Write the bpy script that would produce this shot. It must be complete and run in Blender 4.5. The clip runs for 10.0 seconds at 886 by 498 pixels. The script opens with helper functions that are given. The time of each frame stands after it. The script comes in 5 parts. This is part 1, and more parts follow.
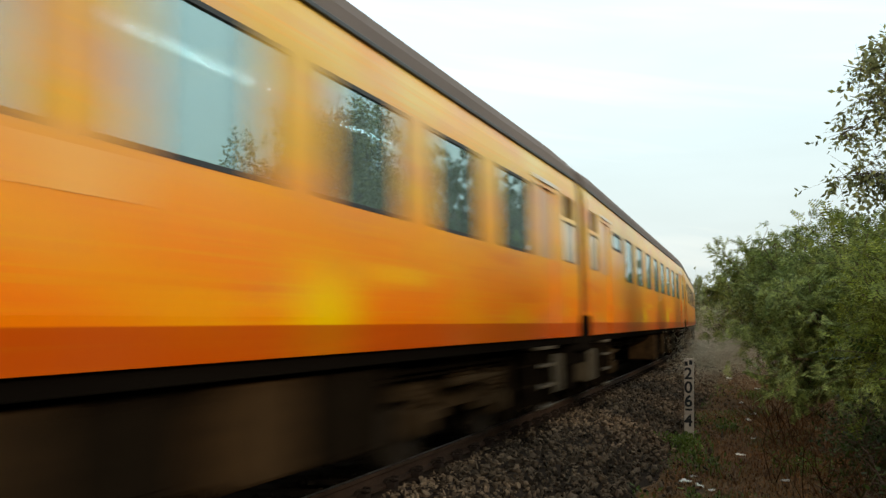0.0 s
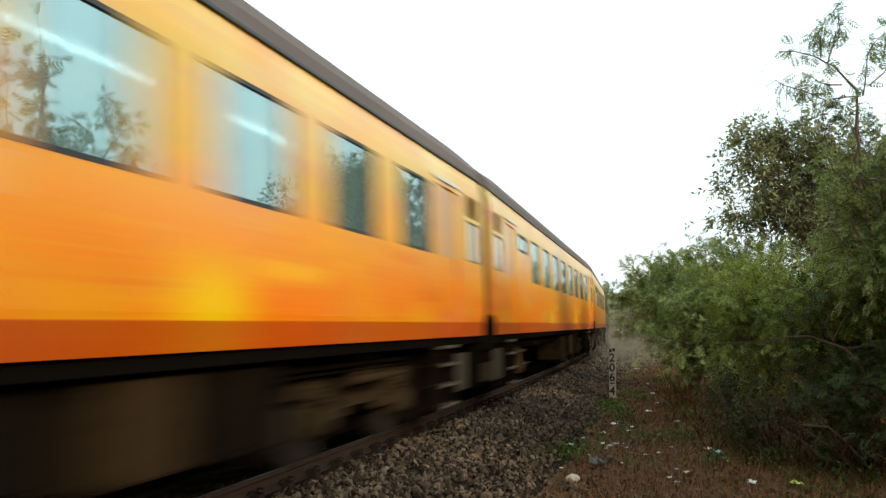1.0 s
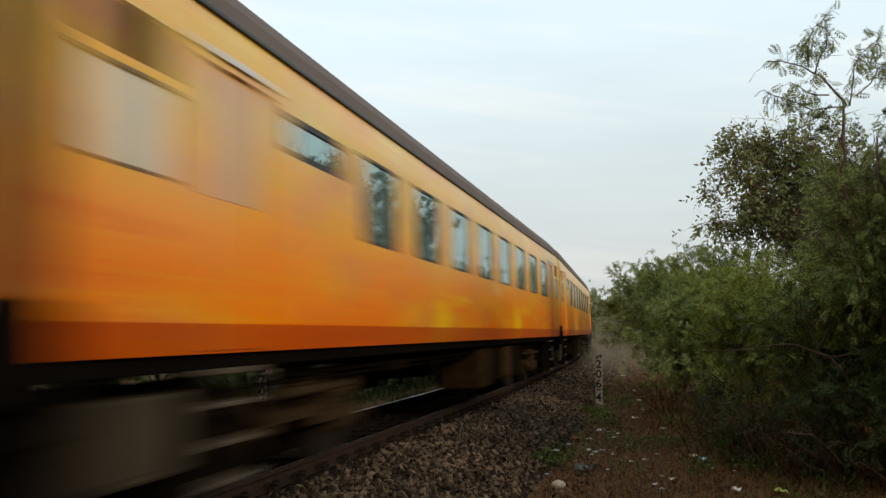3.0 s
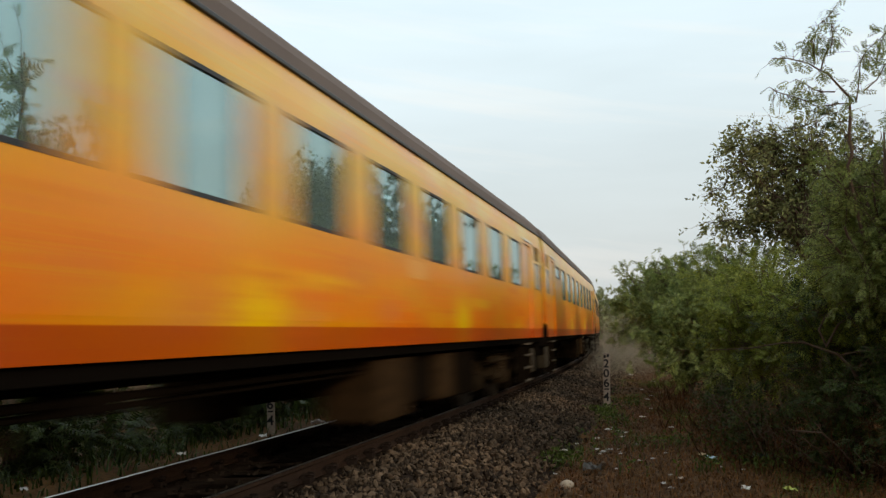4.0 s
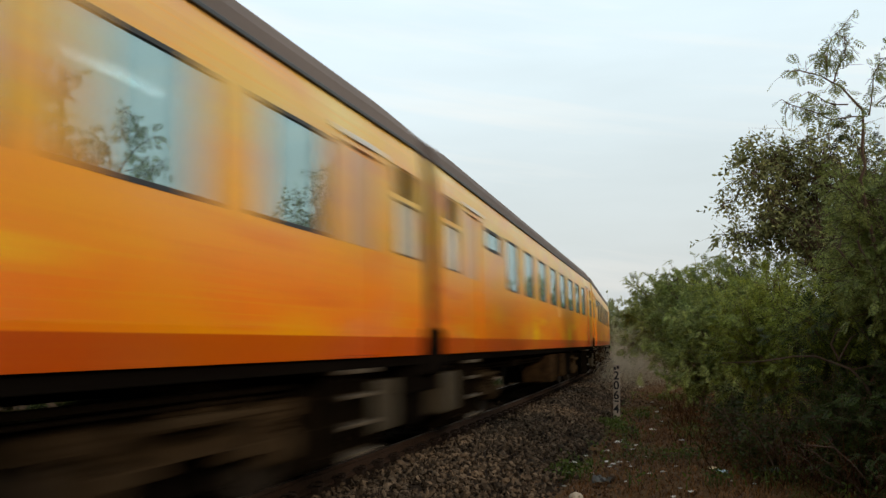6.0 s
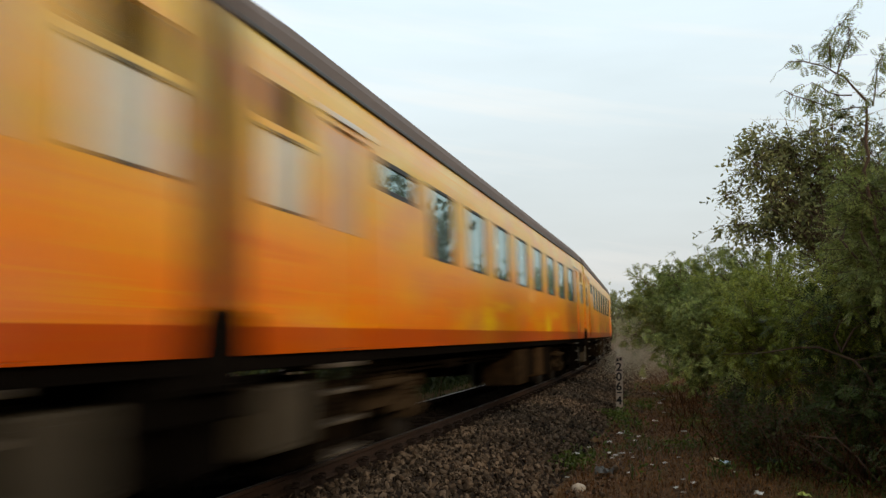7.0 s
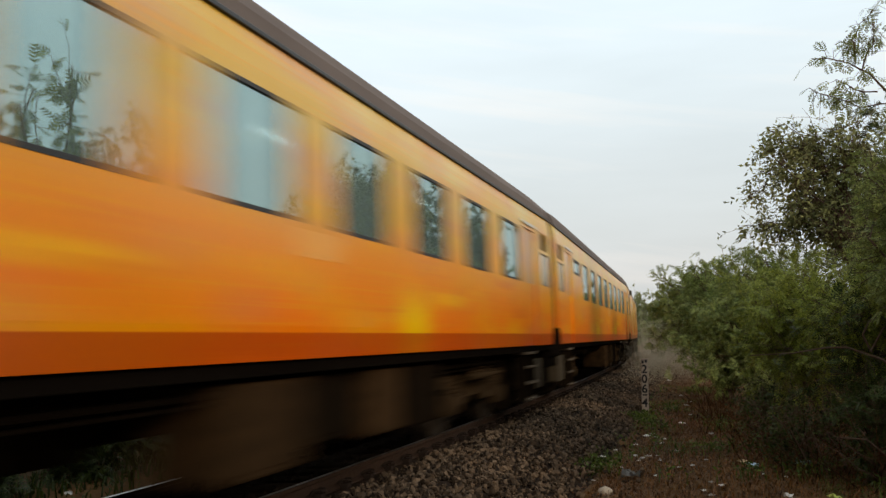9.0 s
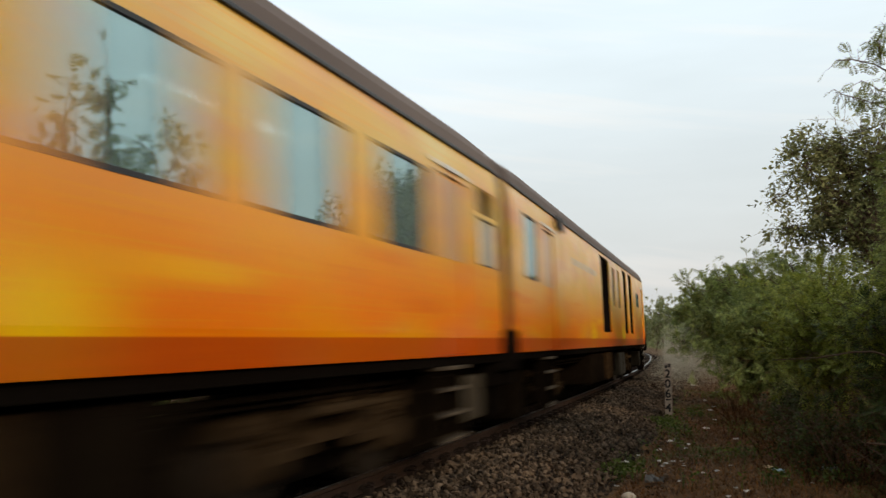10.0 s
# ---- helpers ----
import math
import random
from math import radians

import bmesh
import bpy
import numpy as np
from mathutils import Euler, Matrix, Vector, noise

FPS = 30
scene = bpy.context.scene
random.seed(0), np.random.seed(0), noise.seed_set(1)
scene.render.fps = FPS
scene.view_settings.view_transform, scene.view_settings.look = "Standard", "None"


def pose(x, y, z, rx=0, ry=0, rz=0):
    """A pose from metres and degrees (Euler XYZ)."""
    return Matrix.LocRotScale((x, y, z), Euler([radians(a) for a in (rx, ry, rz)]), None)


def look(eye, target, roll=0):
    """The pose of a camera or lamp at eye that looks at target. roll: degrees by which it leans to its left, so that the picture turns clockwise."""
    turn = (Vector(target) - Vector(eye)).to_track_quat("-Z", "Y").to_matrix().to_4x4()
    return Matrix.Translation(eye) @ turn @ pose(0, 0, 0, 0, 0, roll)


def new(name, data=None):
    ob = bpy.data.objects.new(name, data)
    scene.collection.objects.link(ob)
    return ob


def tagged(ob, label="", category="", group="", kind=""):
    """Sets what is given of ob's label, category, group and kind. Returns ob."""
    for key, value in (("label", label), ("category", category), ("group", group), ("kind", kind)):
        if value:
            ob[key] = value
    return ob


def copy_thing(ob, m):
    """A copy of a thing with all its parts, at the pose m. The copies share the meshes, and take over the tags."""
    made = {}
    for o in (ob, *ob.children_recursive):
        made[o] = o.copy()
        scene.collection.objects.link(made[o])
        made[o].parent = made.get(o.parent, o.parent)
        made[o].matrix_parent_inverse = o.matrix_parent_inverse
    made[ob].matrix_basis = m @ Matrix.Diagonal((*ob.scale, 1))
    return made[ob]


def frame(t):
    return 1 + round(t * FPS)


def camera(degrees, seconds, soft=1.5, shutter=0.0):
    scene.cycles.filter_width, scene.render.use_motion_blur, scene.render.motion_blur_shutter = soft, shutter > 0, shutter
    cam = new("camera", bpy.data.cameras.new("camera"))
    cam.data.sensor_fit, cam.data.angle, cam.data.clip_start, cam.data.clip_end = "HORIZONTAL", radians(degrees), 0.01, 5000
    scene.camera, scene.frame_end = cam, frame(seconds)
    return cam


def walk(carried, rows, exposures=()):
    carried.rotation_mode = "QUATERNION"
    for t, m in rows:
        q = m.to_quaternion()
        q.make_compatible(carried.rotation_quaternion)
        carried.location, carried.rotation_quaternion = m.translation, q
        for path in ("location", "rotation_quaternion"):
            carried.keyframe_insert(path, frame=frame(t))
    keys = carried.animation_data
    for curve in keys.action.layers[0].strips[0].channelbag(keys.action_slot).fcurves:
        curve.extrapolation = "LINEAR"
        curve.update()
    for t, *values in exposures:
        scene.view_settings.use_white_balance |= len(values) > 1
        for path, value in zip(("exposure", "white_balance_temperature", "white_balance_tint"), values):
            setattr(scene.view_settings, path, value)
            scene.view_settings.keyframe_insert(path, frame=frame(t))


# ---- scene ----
# camera ---------------------------------------------------------------
EYE = (0.0, 0.0, 1.374)
cam = camera(54.62, 10.0, soft=1.4, shutter=0.85)
TURNS = [  # seconds, yaw, pitch, roll of the hand-held camera
    (1.0, 16.40, 5.31, 1.20), (1.5, 15.07, 5.26, 0.27), (2.0, 14.67, 5.14, 0.32), (2.5, 15.14, 5.57, 0.30),
    (4.0, 16.02, 5.67, 1.13), (4.5, 15.88, 5.78, 0.92), (5.0, 15.82, 5.85, 0.91), (5.5, 16.23, 6.08, 0.71), (6.0, 16.66, 6.36, 0.61),
    (7.5, 16.96, 5.64, 0.81), (8.0, 17.65, 5.86, 1.23), (8.5, 18.11, 5.94, 1.08), (9.0, 18.42, 6.10, 1.28), (9.5, 18.73, 6.29, 1.17), (10.0, 19.86, 6.44, 1.33),
]
START = [  # the first half second, while the holder steps back: seconds, x, y, z, yaw, pitch, roll
    (0.0, -0.228, 5.554, 1.47, 22.34, 4.95, 0.37), (0.035, -0.226, 5.54, 1.47, 22.32, 4.95, 0.37), (0.1, -0.13, 3.6, 1.43, 21.2, 5.30, 0.45),
    (0.2, -0.06, 2.0, 1.40, 19.6, 5.60, 0.60), (0.3, -0.02, 1.1, 1.38, 18.15, 5.65, 0.75), (0.4, 0.0, 0.75, 1.378, 17.0, 5.40, 0.80), (0.5, 0.0, 0.616, 1.376, 16.26, 5.18, 0.86),
]
walk(cam, [(t, pose(x, y, z, 90 + p, r, w)) for t, x, y, z, w, p, r in START]
     + [(t, pose(*EYE, 90 + p, r, w)) for t, w, p, r in TURNS],
     exposures=((0.0, 0.28, 7500, 3), (0.5, 0.74, 7150, 2), (1.0, 0.68, 7150, 3), (1.5, 0.47, 7400, 4), (2.0, 0.08, 7650, 7), (2.5, -0.02, 7600, 9), (6.0, -0.02, 7600, 9), (7.5, 0.0, 7700, 11), (10.0, 0.0, 7800, 12)))

# light ----------------------------------------------------------------
SUN_UP, SUN_ROUND = radians(22), radians(126)
world = bpy.data.worlds.new("sky")
scene.world = world
world.use_nodes = True
wn, wl = world.node_tree.nodes, world.node_tree.links
sky = wn.new("ShaderNodeTexSky")
sky.sky_type, sky.sun_disc = "NISHITA", False
sky.sun_elevation, sky.sun_rotation = SUN_UP, SUN_ROUND
sky.air_density, sky.dust_density, sky.ozone_density = 1.3, 6.0, 1.5
sky_up = wn.new("ShaderNodeMixRGB")
coord = wn.new("ShaderNodeTexCoord")
veil_map = wn.new("ShaderNodeMapping")
veil_map.inputs["Scale"].default_value = (1.2, 1.2, 7.0)
veil_map.inputs["Rotation"].default_value = (0.25, 0.1, 0.0)
veil_noise = wn.new("ShaderNodeTexNoise")
veil_noise.inputs["Scale"].default_value, veil_noise.inputs["Detail"].default_value = 1.6, 6.0
veil_ramp = wn.new("ShaderNodeMapRange")
veil_ramp.inputs["From Min"].default_value, veil_ramp.inputs["From Max"].default_value = 0.35, 0.75
veil_ramp.inputs["To Min"].default_value, veil_ramp.inputs["To Max"].default_value = 0.72, 0.86
rise = wn.new("ShaderNodeSeparateXYZ")
cloud = wn.new("ShaderNodeValToRGB")
cloud.color_ramp.elements[0].position, cloud.color_ramp.elements[0].color = 0.0, (6.9, 7.7, 8.7, 1)
cloud.color_ramp.elements[1].position, cloud.color_ramp.elements[1].color = 0.45, (9.9, 13.1, 16.2, 1)
wl.new(coord.outputs["Generated"], veil_map.inputs["Vector"])
wl.new(veil_map.outputs["Vector"], veil_noise.inputs["Vector"])
wl.new(veil_noise.outputs["Fac"], veil_ramp.inputs["Value"])
wl.new(veil_ramp.outputs["Result"], sky_up.inputs["Fac"])
wl.new(coord.outputs["Generated"], rise.inputs["Vector"])
wl.new(rise.outputs["Z"], cloud.inputs["Fac"])
wl.new(sky.outputs["Color"], sky_up.inputs["Color1"])
wl.new(cloud.outputs["Color"], sky_up.inputs["Color2"])
streak_map, streak_noise, streak_ramp, streak = wn.new("ShaderNodeMapping"), wn.new("ShaderNodeTexNoise"), wn.new("ShaderNodeMapRange"), wn.new("ShaderNodeMixRGB")
streak_turn = wn.new("ShaderNodeMapping")
streak_turn.inputs["Rotation"].default_value, streak_map.inputs["Scale"].default_value = (0.0, -0.17, 0.0), (2.2, 2.2, 30.0)
streak_noise.inputs["Scale"].default_value, streak_noise.inputs["Detail"].default_value = 1.0, 5.0
streak_ramp.inputs["From Min"].default_value, streak_ramp.inputs["From Max"].default_value = 0.52, 0.74
streak_ramp.inputs["To Max"].default_value = 0.24
streak.inputs["Color2"].default_value = (11.4, 10.9, 10.9, 1)   # thin high cloud
wl.new(coord.outputs["Generated"], streak_turn.inputs["Vector"])
wl.new(streak_turn.outputs["Vector"], streak_map.inputs["Vector"])
wl.new(streak_map.outputs["Vector"], streak_noise.inputs["Vector"])
wl.new(streak_noise.outputs["Fac"], streak_ramp.inputs["Value"])
wl.new(streak_ramp.outputs["Result"], streak.inputs["Fac"])
wl.new(sky_up.outputs["Color"], streak.inputs["Color1"])
wl.new(streak.outputs["Color"], wn["Background"].inputs["Color"])
wn["Background"].inputs["Strength"].default_value = 0.1
sun = new("sun", bpy.data.lights.new("sun", "SUN"))
sun.data.energy, sun.data.angle, sun.data.color = 1.5, radians(14), (1.0, 0.93, 0.82)
sun.matrix_world = look((0, 0, 0), (-math.cos(SUN_UP) * math.sin(SUN_ROUND), -math.cos(SUN_UP) * math.cos(SUN_ROUND), -math.sin(SUN_UP)))

# materials ------------------------------------------------------------


def material(name, colour, rough=0.7, metal=0.0, vary=0.25, scale=8.0, bump=0.0, bump_scale=60.0, island=0.0, piece=0.0,
             stretch=(1, 1, 1), second=None, coat=0.0, sheen=0.5):
    """A surface with two scales of variation, optional relief, and a random shade for each island or object."""
    m = bpy.data.materials.new(name)
    m.use_nodes = True
    n, l = m.node_tree.nodes, m.node_tree.links
    p = n["Principled BSDF"]
    p.inputs["Roughness"].default_value, p.inputs["Metallic"].default_value = rough, metal
    p.inputs["Coat Weight"].default_value, p.inputs["Coat Roughness"].default_value = coat, 0.06
    p.inputs["Specular IOR Level"].default_value = sheen if rough < 0.7 else min(sheen, 0.12)
    tc, mp = n.new("ShaderNodeTexCoord"), n.new("ShaderNodeMapping")
    mp.inputs["Scale"].default_value = stretch
    l.new(tc.outputs["Object"], mp.inputs["Vector"])
    big, fine = n.new("ShaderNodeTexNoise"), n.new("ShaderNodeTexNoise")
    big.inputs["Scale"].default_value, fine.inputs["Scale"].default_value = scale * 0.2, scale * 3
    big.inputs["Detail"].default_value = fine.inputs["Detail"].default_value = 5
    for t in (big, fine):
        l.new(mp.outputs["Vector"], t.inputs["Vector"])
    both = n.new("ShaderNodeMixRGB")
    both.blend_type, both.inputs["Fac"].default_value = "MIX", 0.5
    l.new(big.outputs["Fac"], both.inputs["Color1"])
    l.new(fine.outputs["Fac"], both.inputs["Color2"])
    ramp = n.new("ShaderNodeMapRange")
    ramp.inputs["From Min"].default_value, ramp.inputs["From Max"].default_value = 0.3, 0.7
    l.new(both.outputs["Color"], ramp.inputs["Value"])
    mix = n.new("ShaderNodeMixRGB")
    mix.inputs["Color1"].default_value = (*[c * (1 - vary) for c in colour], 1)
    other = second or [min(1, c * (1 + vary)) for c in colour]
    mix.inputs["Color2"].default_value = (*other, 1)
    l.new(ramp.outputs["Result"], mix.inputs["Fac"])
    out = mix.outputs["Color"]
    for amount, node, socket in ((island, "ShaderNodeNewGeometry", "Random Per Island"), (piece, "ShaderNodeObjectInfo", "Random")):
        if amount:
            src, rng, hsv = n.new(node), n.new("ShaderNodeMapRange"), n.new("ShaderNodeHueSaturation")
            rng.inputs["To Min"].default_value, rng.inputs["To Max"].default_value = 1 - amount, 1 + amount
            l.new(src.outputs[socket], rng.inputs["Value"])
            l.new(rng.outputs["Result"], hsv.inputs["Value"])
            l.new(out, hsv.inputs["Color"])
            out = hsv.outputs["Color"]
    l.new(out, p.inputs["Base Color"])
    if bump:
        bt, bp = n.new("ShaderNodeTexNoise"), n.new("ShaderNodeBump")
        bt.inputs["Scale"].default_value, bt.inputs["Detail"].default_value = bump_scale, 6
        bp.inputs["Strength"].default_value, bp.inputs["Distance"].default_value = bump, 0.02
        l.new(tc.outputs["Object"], bt.inputs["Vector"])
        l.new(bt.outputs["Fac"], bp.inputs["Height"])
        l.new(bp.outputs["Normal"], p.inputs["Normal"])
    return m


def leaf_material(name, colour, second, island=0.45, through_light=0.3):
    m = material(name, colour, rough=0.62, vary=0.2, scale=1.5, island=island, second=second, sheen=0.25)
    n, l = m.node_tree.nodes, m.node_tree.links
    p, out = n["Principled BSDF"], n["Material Output"]
    tl, mx = n.new("ShaderNodeBsdfTranslucent"), n.new("ShaderNodeMixShader")
    mx.inputs["Fac"].default_value = through_light
    l.new(p.inputs["Base Color"].links[0].from_socket, tl.inputs["Color"])
    l.new(p.outputs["BSDF"], mx.inputs[1])
    l.new(tl.outputs["BSDF"], mx.inputs[2])
    l.new(mx.outputs["Shader"], out.inputs["Surface"])
    return m


def livery(name, rise=(2.25, 3.25), cream=(0.62, 0.44, 0.12)):
    """Gradient livery: cream above the windows, tan between them, orange with yellow streaks below, darker orange band at the sill."""
    m = bpy.data.materials.new(name)
    m.use_nodes = True
    n, l = m.node_tree.nodes, m.node_tree.links
    p = n["Principled BSDF"]
    p.inputs["Roughness"].default_value = 0.32
    p.inputs["Coat Weight"].default_value, p.inputs["Coat Roughness"].default_value = 0.12, 0.07
    p.inputs["Specular IOR Level"].default_value = 0.3
    tc, xyz = n.new("ShaderNodeTexCoord"), n.new("ShaderNodeSeparateXYZ")
    l.new(tc.outputs["Object"], xyz.inputs["Vector"])

    def calc(op, a, b):
        k = n.new("ShaderNodeMath")
        k.operation = op
        for s, v in zip(k.inputs, (a, b)):
            if isinstance(v, (int, float)):
                s.default_value = v
            else:
                l.new(v, s)
        return k.outputs[0]

    def blend(fac, a, b):
        k = n.new("ShaderNodeMixRGB")
        for s, v in zip(k.inputs, (fac, a, b)):
            if isinstance(v, tuple):
                s.default_value = (*v, 1)
            elif isinstance(v, (int, float)):
                s.default_value = v
            else:
                l.new(v, s)
        return k.outputs[0]

    def between(value, lo, hi):
        k = n.new("ShaderNodeMapRange")
        k.interpolation_type = "SMOOTHSTEP"
        k.inputs["From Min"].default_value, k.inputs["From Max"].default_value = lo, hi
        l.new(value, k.inputs["Value"])
        return k.outputs["Result"]

    def streaks(scale, size, lo, hi, detail=4):
        mp, t = n.new("ShaderNodeMapping"), n.new("ShaderNodeTexNoise")
        mp.inputs["Scale"].default_value = scale
        t.inputs["Scale"].default_value, t.inputs["Detail"].default_value = size, detail
        l.new(tc.outputs["Object"], mp.inputs["Vector"])
        l.new(mp.outputs["Vector"], t.inputs["Vector"])
        return between(t.outputs["Fac"], lo, hi)

    z, u = xyz.outputs["Z"], xyz.outputs["Y"]
    # orange skirt rising to tan at the windows and cream under the roof
    c = blend(between(z, 1.5, 2.5), (0.80, 0.165, 0.003), (0.76, 0.275, 0.02))
    c = blend(between(z, *rise), c, cream)
    # broad yellow clouds of the vinyl, drawn out along the coach
    yellow = calc("MULTIPLY", streaks((1, 0.35, 1.2), 1.1, 0.46, 0.68), 0.62)
    c = blend(yellow, c, (0.76, 0.345, 0.007))
    rose = calc("MULTIPLY", streaks((1, 0.55, 1.0), 1.7, 0.5, 0.7), 0.5)
    c = blend(rose, c, (0.66, 0.20, 0.07))
    # yellow and pink mottling of the window band
    high = between(z, 2.1, 2.6)
    gold = calc("MULTIPLY", streaks((1, 0.6, 0.7), 1.5, 0.46, 0.58, 2), 0.85)
    c = blend(calc("MULTIPLY", gold, high), c, (0.62, 0.34, 0.025))
    pink = calc("MULTIPLY", streaks((1, 0.55, 1.2), 1.9, 0.5, 0.62, 2), 0.7)
    c = blend(calc("MULTIPLY", pink, high), c, (0.60, 0.25, 0.11))
    # thin lengthwise streaks: the blurred sheen of the side, painted in
    fine = calc("MULTIPLY", streaks((1, 0.12, 6.0), 5.0, 0.48, 0.72, 6), 0.5)
    c = blend(fine, c, (0.76, 0.30, 0.007))
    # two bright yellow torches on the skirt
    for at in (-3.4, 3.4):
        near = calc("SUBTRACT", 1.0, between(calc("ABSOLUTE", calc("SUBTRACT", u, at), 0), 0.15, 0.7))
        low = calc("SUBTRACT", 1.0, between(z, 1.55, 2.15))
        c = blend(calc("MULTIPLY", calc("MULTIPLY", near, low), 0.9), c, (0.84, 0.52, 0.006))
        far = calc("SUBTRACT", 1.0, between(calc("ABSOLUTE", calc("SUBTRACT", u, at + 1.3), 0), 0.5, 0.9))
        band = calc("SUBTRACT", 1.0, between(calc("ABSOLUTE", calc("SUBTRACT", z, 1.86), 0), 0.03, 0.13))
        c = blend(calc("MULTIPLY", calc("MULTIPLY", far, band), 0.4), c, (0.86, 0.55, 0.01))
    # darker sill band, in which the torches show through
    sill = calc("SUBTRACT", 1.0, between(z, 1.44, 1.455))
    c = blend(calc("MULTIPLY", sill, 0.82), c, (0.42, 0.040, 0.001))
    ruby = calc("MULTIPLY", streaks((1, 0.22, 2.6), 2.2, 0.54, 0.74, 5), 0.5)
    c = blend(calc("MULTIPLY", ruby, calc("SUBTRACT", 1.0, between(z, 2.0, 2.7))), c, (0.66, 0.105, 0.004))
    grime = calc("MULTIPLY", streaks((1, 1.2, 0.5), 2.4, 0.52, 0.8, 8), 0.16)
    c = blend(grime, c, (0.30, 0.17, 0.08))
    l.new(c, p.inputs["Base Color"])
    bt, bp = n.new("ShaderNodeTexNoise"), n.new("ShaderNodeBump")
    bt.inputs["Scale"].default_value = 1.6
    bp.inputs["Strength"].default_value, bp.inputs["Distance"].default_value = 0.12, 0.02
    l.new(tc.outputs["Object"], bt.inputs["Vector"])
    l.new(bt.outputs["Fac"], bp.inputs["Height"])
    l.new(bp.outputs["Normal"], p.inputs["Normal"])
    return m


def coated_glass(name, gloss, tint, share, film=(0.30, 0.42, 0.41), dusty=0.2):
    """Sun-control glass: part mirror, part dark see-through, under a thin uneven veil of diffuse teal."""
    m = bpy.data.materials.new(name)
    m.use_nodes = True
    n, l = m.node_tree.nodes, m.node_tree.links
    n.remove(n["Principled BSDF"])
    g, t, mx = n.new("ShaderNodeBsdfGlossy"), n.new("ShaderNodeBsdfTransparent"), n.new("ShaderNodeMixShader")
    g.inputs["Roughness"].default_value = 0.015
    t.inputs["Color"].default_value = (*tint, 1)
    facing, grazing, sh, white = n.new("ShaderNodeLayerWeight"), n.new("ShaderNodeMath"), n.new("ShaderNodeMapRange"), n.new("ShaderNodeMixRGB")
    facing.inputs["Blend"].default_value = 0.5
    grazing.operation, grazing.inputs[1].default_value = "POWER", 5.0
    sh.inputs["To Min"].default_value, sh.inputs["To Max"].default_value = share, 0.97
    white.inputs["Color1"].default_value, white.inputs["Color2"].default_value = (*gloss, 1), (0.9, 0.93, 0.93, 1)
    l.new(facing.outputs["Facing"], grazing.inputs[0])
    l.new(grazing.outputs["Value"], sh.inputs["Value"])
    l.new(grazing.outputs["Value"], white.inputs["Fac"])
    l.new(white.outputs["Color"], g.inputs["Color"])
    l.new(sh.outputs["Result"], mx.inputs["Fac"])
    l.new(t.outputs["BSDF"], mx.inputs[1])
    l.new(g.outputs["BSDF"], mx.inputs[2])
    # diffuse teal that lifts the darkest reflections; dusty is its share
    tc, t2 = n.new("ShaderNodeTexCoord"), n.new("ShaderNodeTexNoise")
    t2.inputs["Scale"].default_value, t2.inputs["Detail"].default_value = 1.3, 6
    rg, d, coat = n.new("ShaderNodeMapRange"), n.new("ShaderNodeBsdfDiffuse"), n.new("ShaderNodeMixShader")
    rg.inputs["From Min"].default_value, rg.inputs["From Max"].default_value = 0.3, 0.7
    rg.inputs["To Min"].default_value, rg.inputs["To Max"].default_value = dusty * 0.6, dusty * 1.4
    d.inputs["Color"].default_value = (*film, 1)
    l.new(tc.outputs["Object"], t2.inputs["Vector"])
    l.new(t2.outputs["Fac"], rg.inputs["Value"])
    l.new(rg.outputs["Result"], coat.inputs["Fac"])
    l.new(mx.outputs["Shader"], coat.inputs[1])
    l.new(d.outputs["BSDF"], coat.inputs[2])
    l.new(coat.outputs["Shader"], n["Material Output"].inputs["Surface"])
    return m


def glow(name, colour, strength):
    m = bpy.data.materials.new(name)
    m.use_nodes = True
    p = m.node_tree.nodes["Principled BSDF"]
    p.inputs["Base Color"].default_value = (*colour, 1)
    p.inputs["Emission Color"].default_value, p.inputs["Emission Strength"].default_value = (*colour, 1), strength
    return m


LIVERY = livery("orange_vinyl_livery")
LIVERY_PALE = livery("cream_orange_vinyl", (1.5, 2.9), (0.70, 0.43, 0.15))
ROOF = material("grey_roof_paint", (0.12, 0.092, 0.082), 0.7, vary=0.25, scale=2, stretch=(1, 0.3, 1))
GUTTER = material("black_gutter", (0.02, 0.018, 0.017), 0.5, vary=0.3)
RUBBER = material("black_rubber", (0.018, 0.017, 0.017), 0.6, vary=0.3, scale=5)
BELLOWS = material("brown_grey_bellows", (0.07, 0.045, 0.03), 0.8, vary=0.35, scale=4)
# Grime, taken darker than it is for the shade below the body.
UNDER = material("grimy_shaded_underframe", (0.009, 0.0058, 0.0036), 0.85, vary=0.5, scale=3, bump=0.2, bump_scale=20, sheen=0.0)
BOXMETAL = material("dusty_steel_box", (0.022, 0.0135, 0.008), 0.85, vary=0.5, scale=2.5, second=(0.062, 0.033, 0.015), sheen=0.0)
# Almost black: the deep shade under the coach is in this colour.
SOLE = material("shade_black_under_parts", (0.0055, 0.004, 0.003), 0.85, vary=0.4, scale=3, sheen=0.0)
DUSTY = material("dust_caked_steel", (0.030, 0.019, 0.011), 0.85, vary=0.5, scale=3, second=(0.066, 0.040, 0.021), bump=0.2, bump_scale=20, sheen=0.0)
TANK = material("dull_stainless_tank", (0.046, 0.033, 0.020), 0.75, vary=0.3, scale=2)
TREAD = material("bare_step_edge", (0.085, 0.060, 0.040), 0.75, vary=0.3, scale=6)
WHEEL = material("rusty_wheel_steel", (0.026, 0.018, 0.012), 0.75, vary=0.4, scale=4)
GLASS = coated_glass("teal_sun_control_glass", (0.55, 0.75, 0.73), (0.20, 0.25, 0.25), 0.62)
FROST = material("frosted_glass", (0.50, 0.48, 0.41), 0.25, vary=0.12, scale=6, coat=0.4)
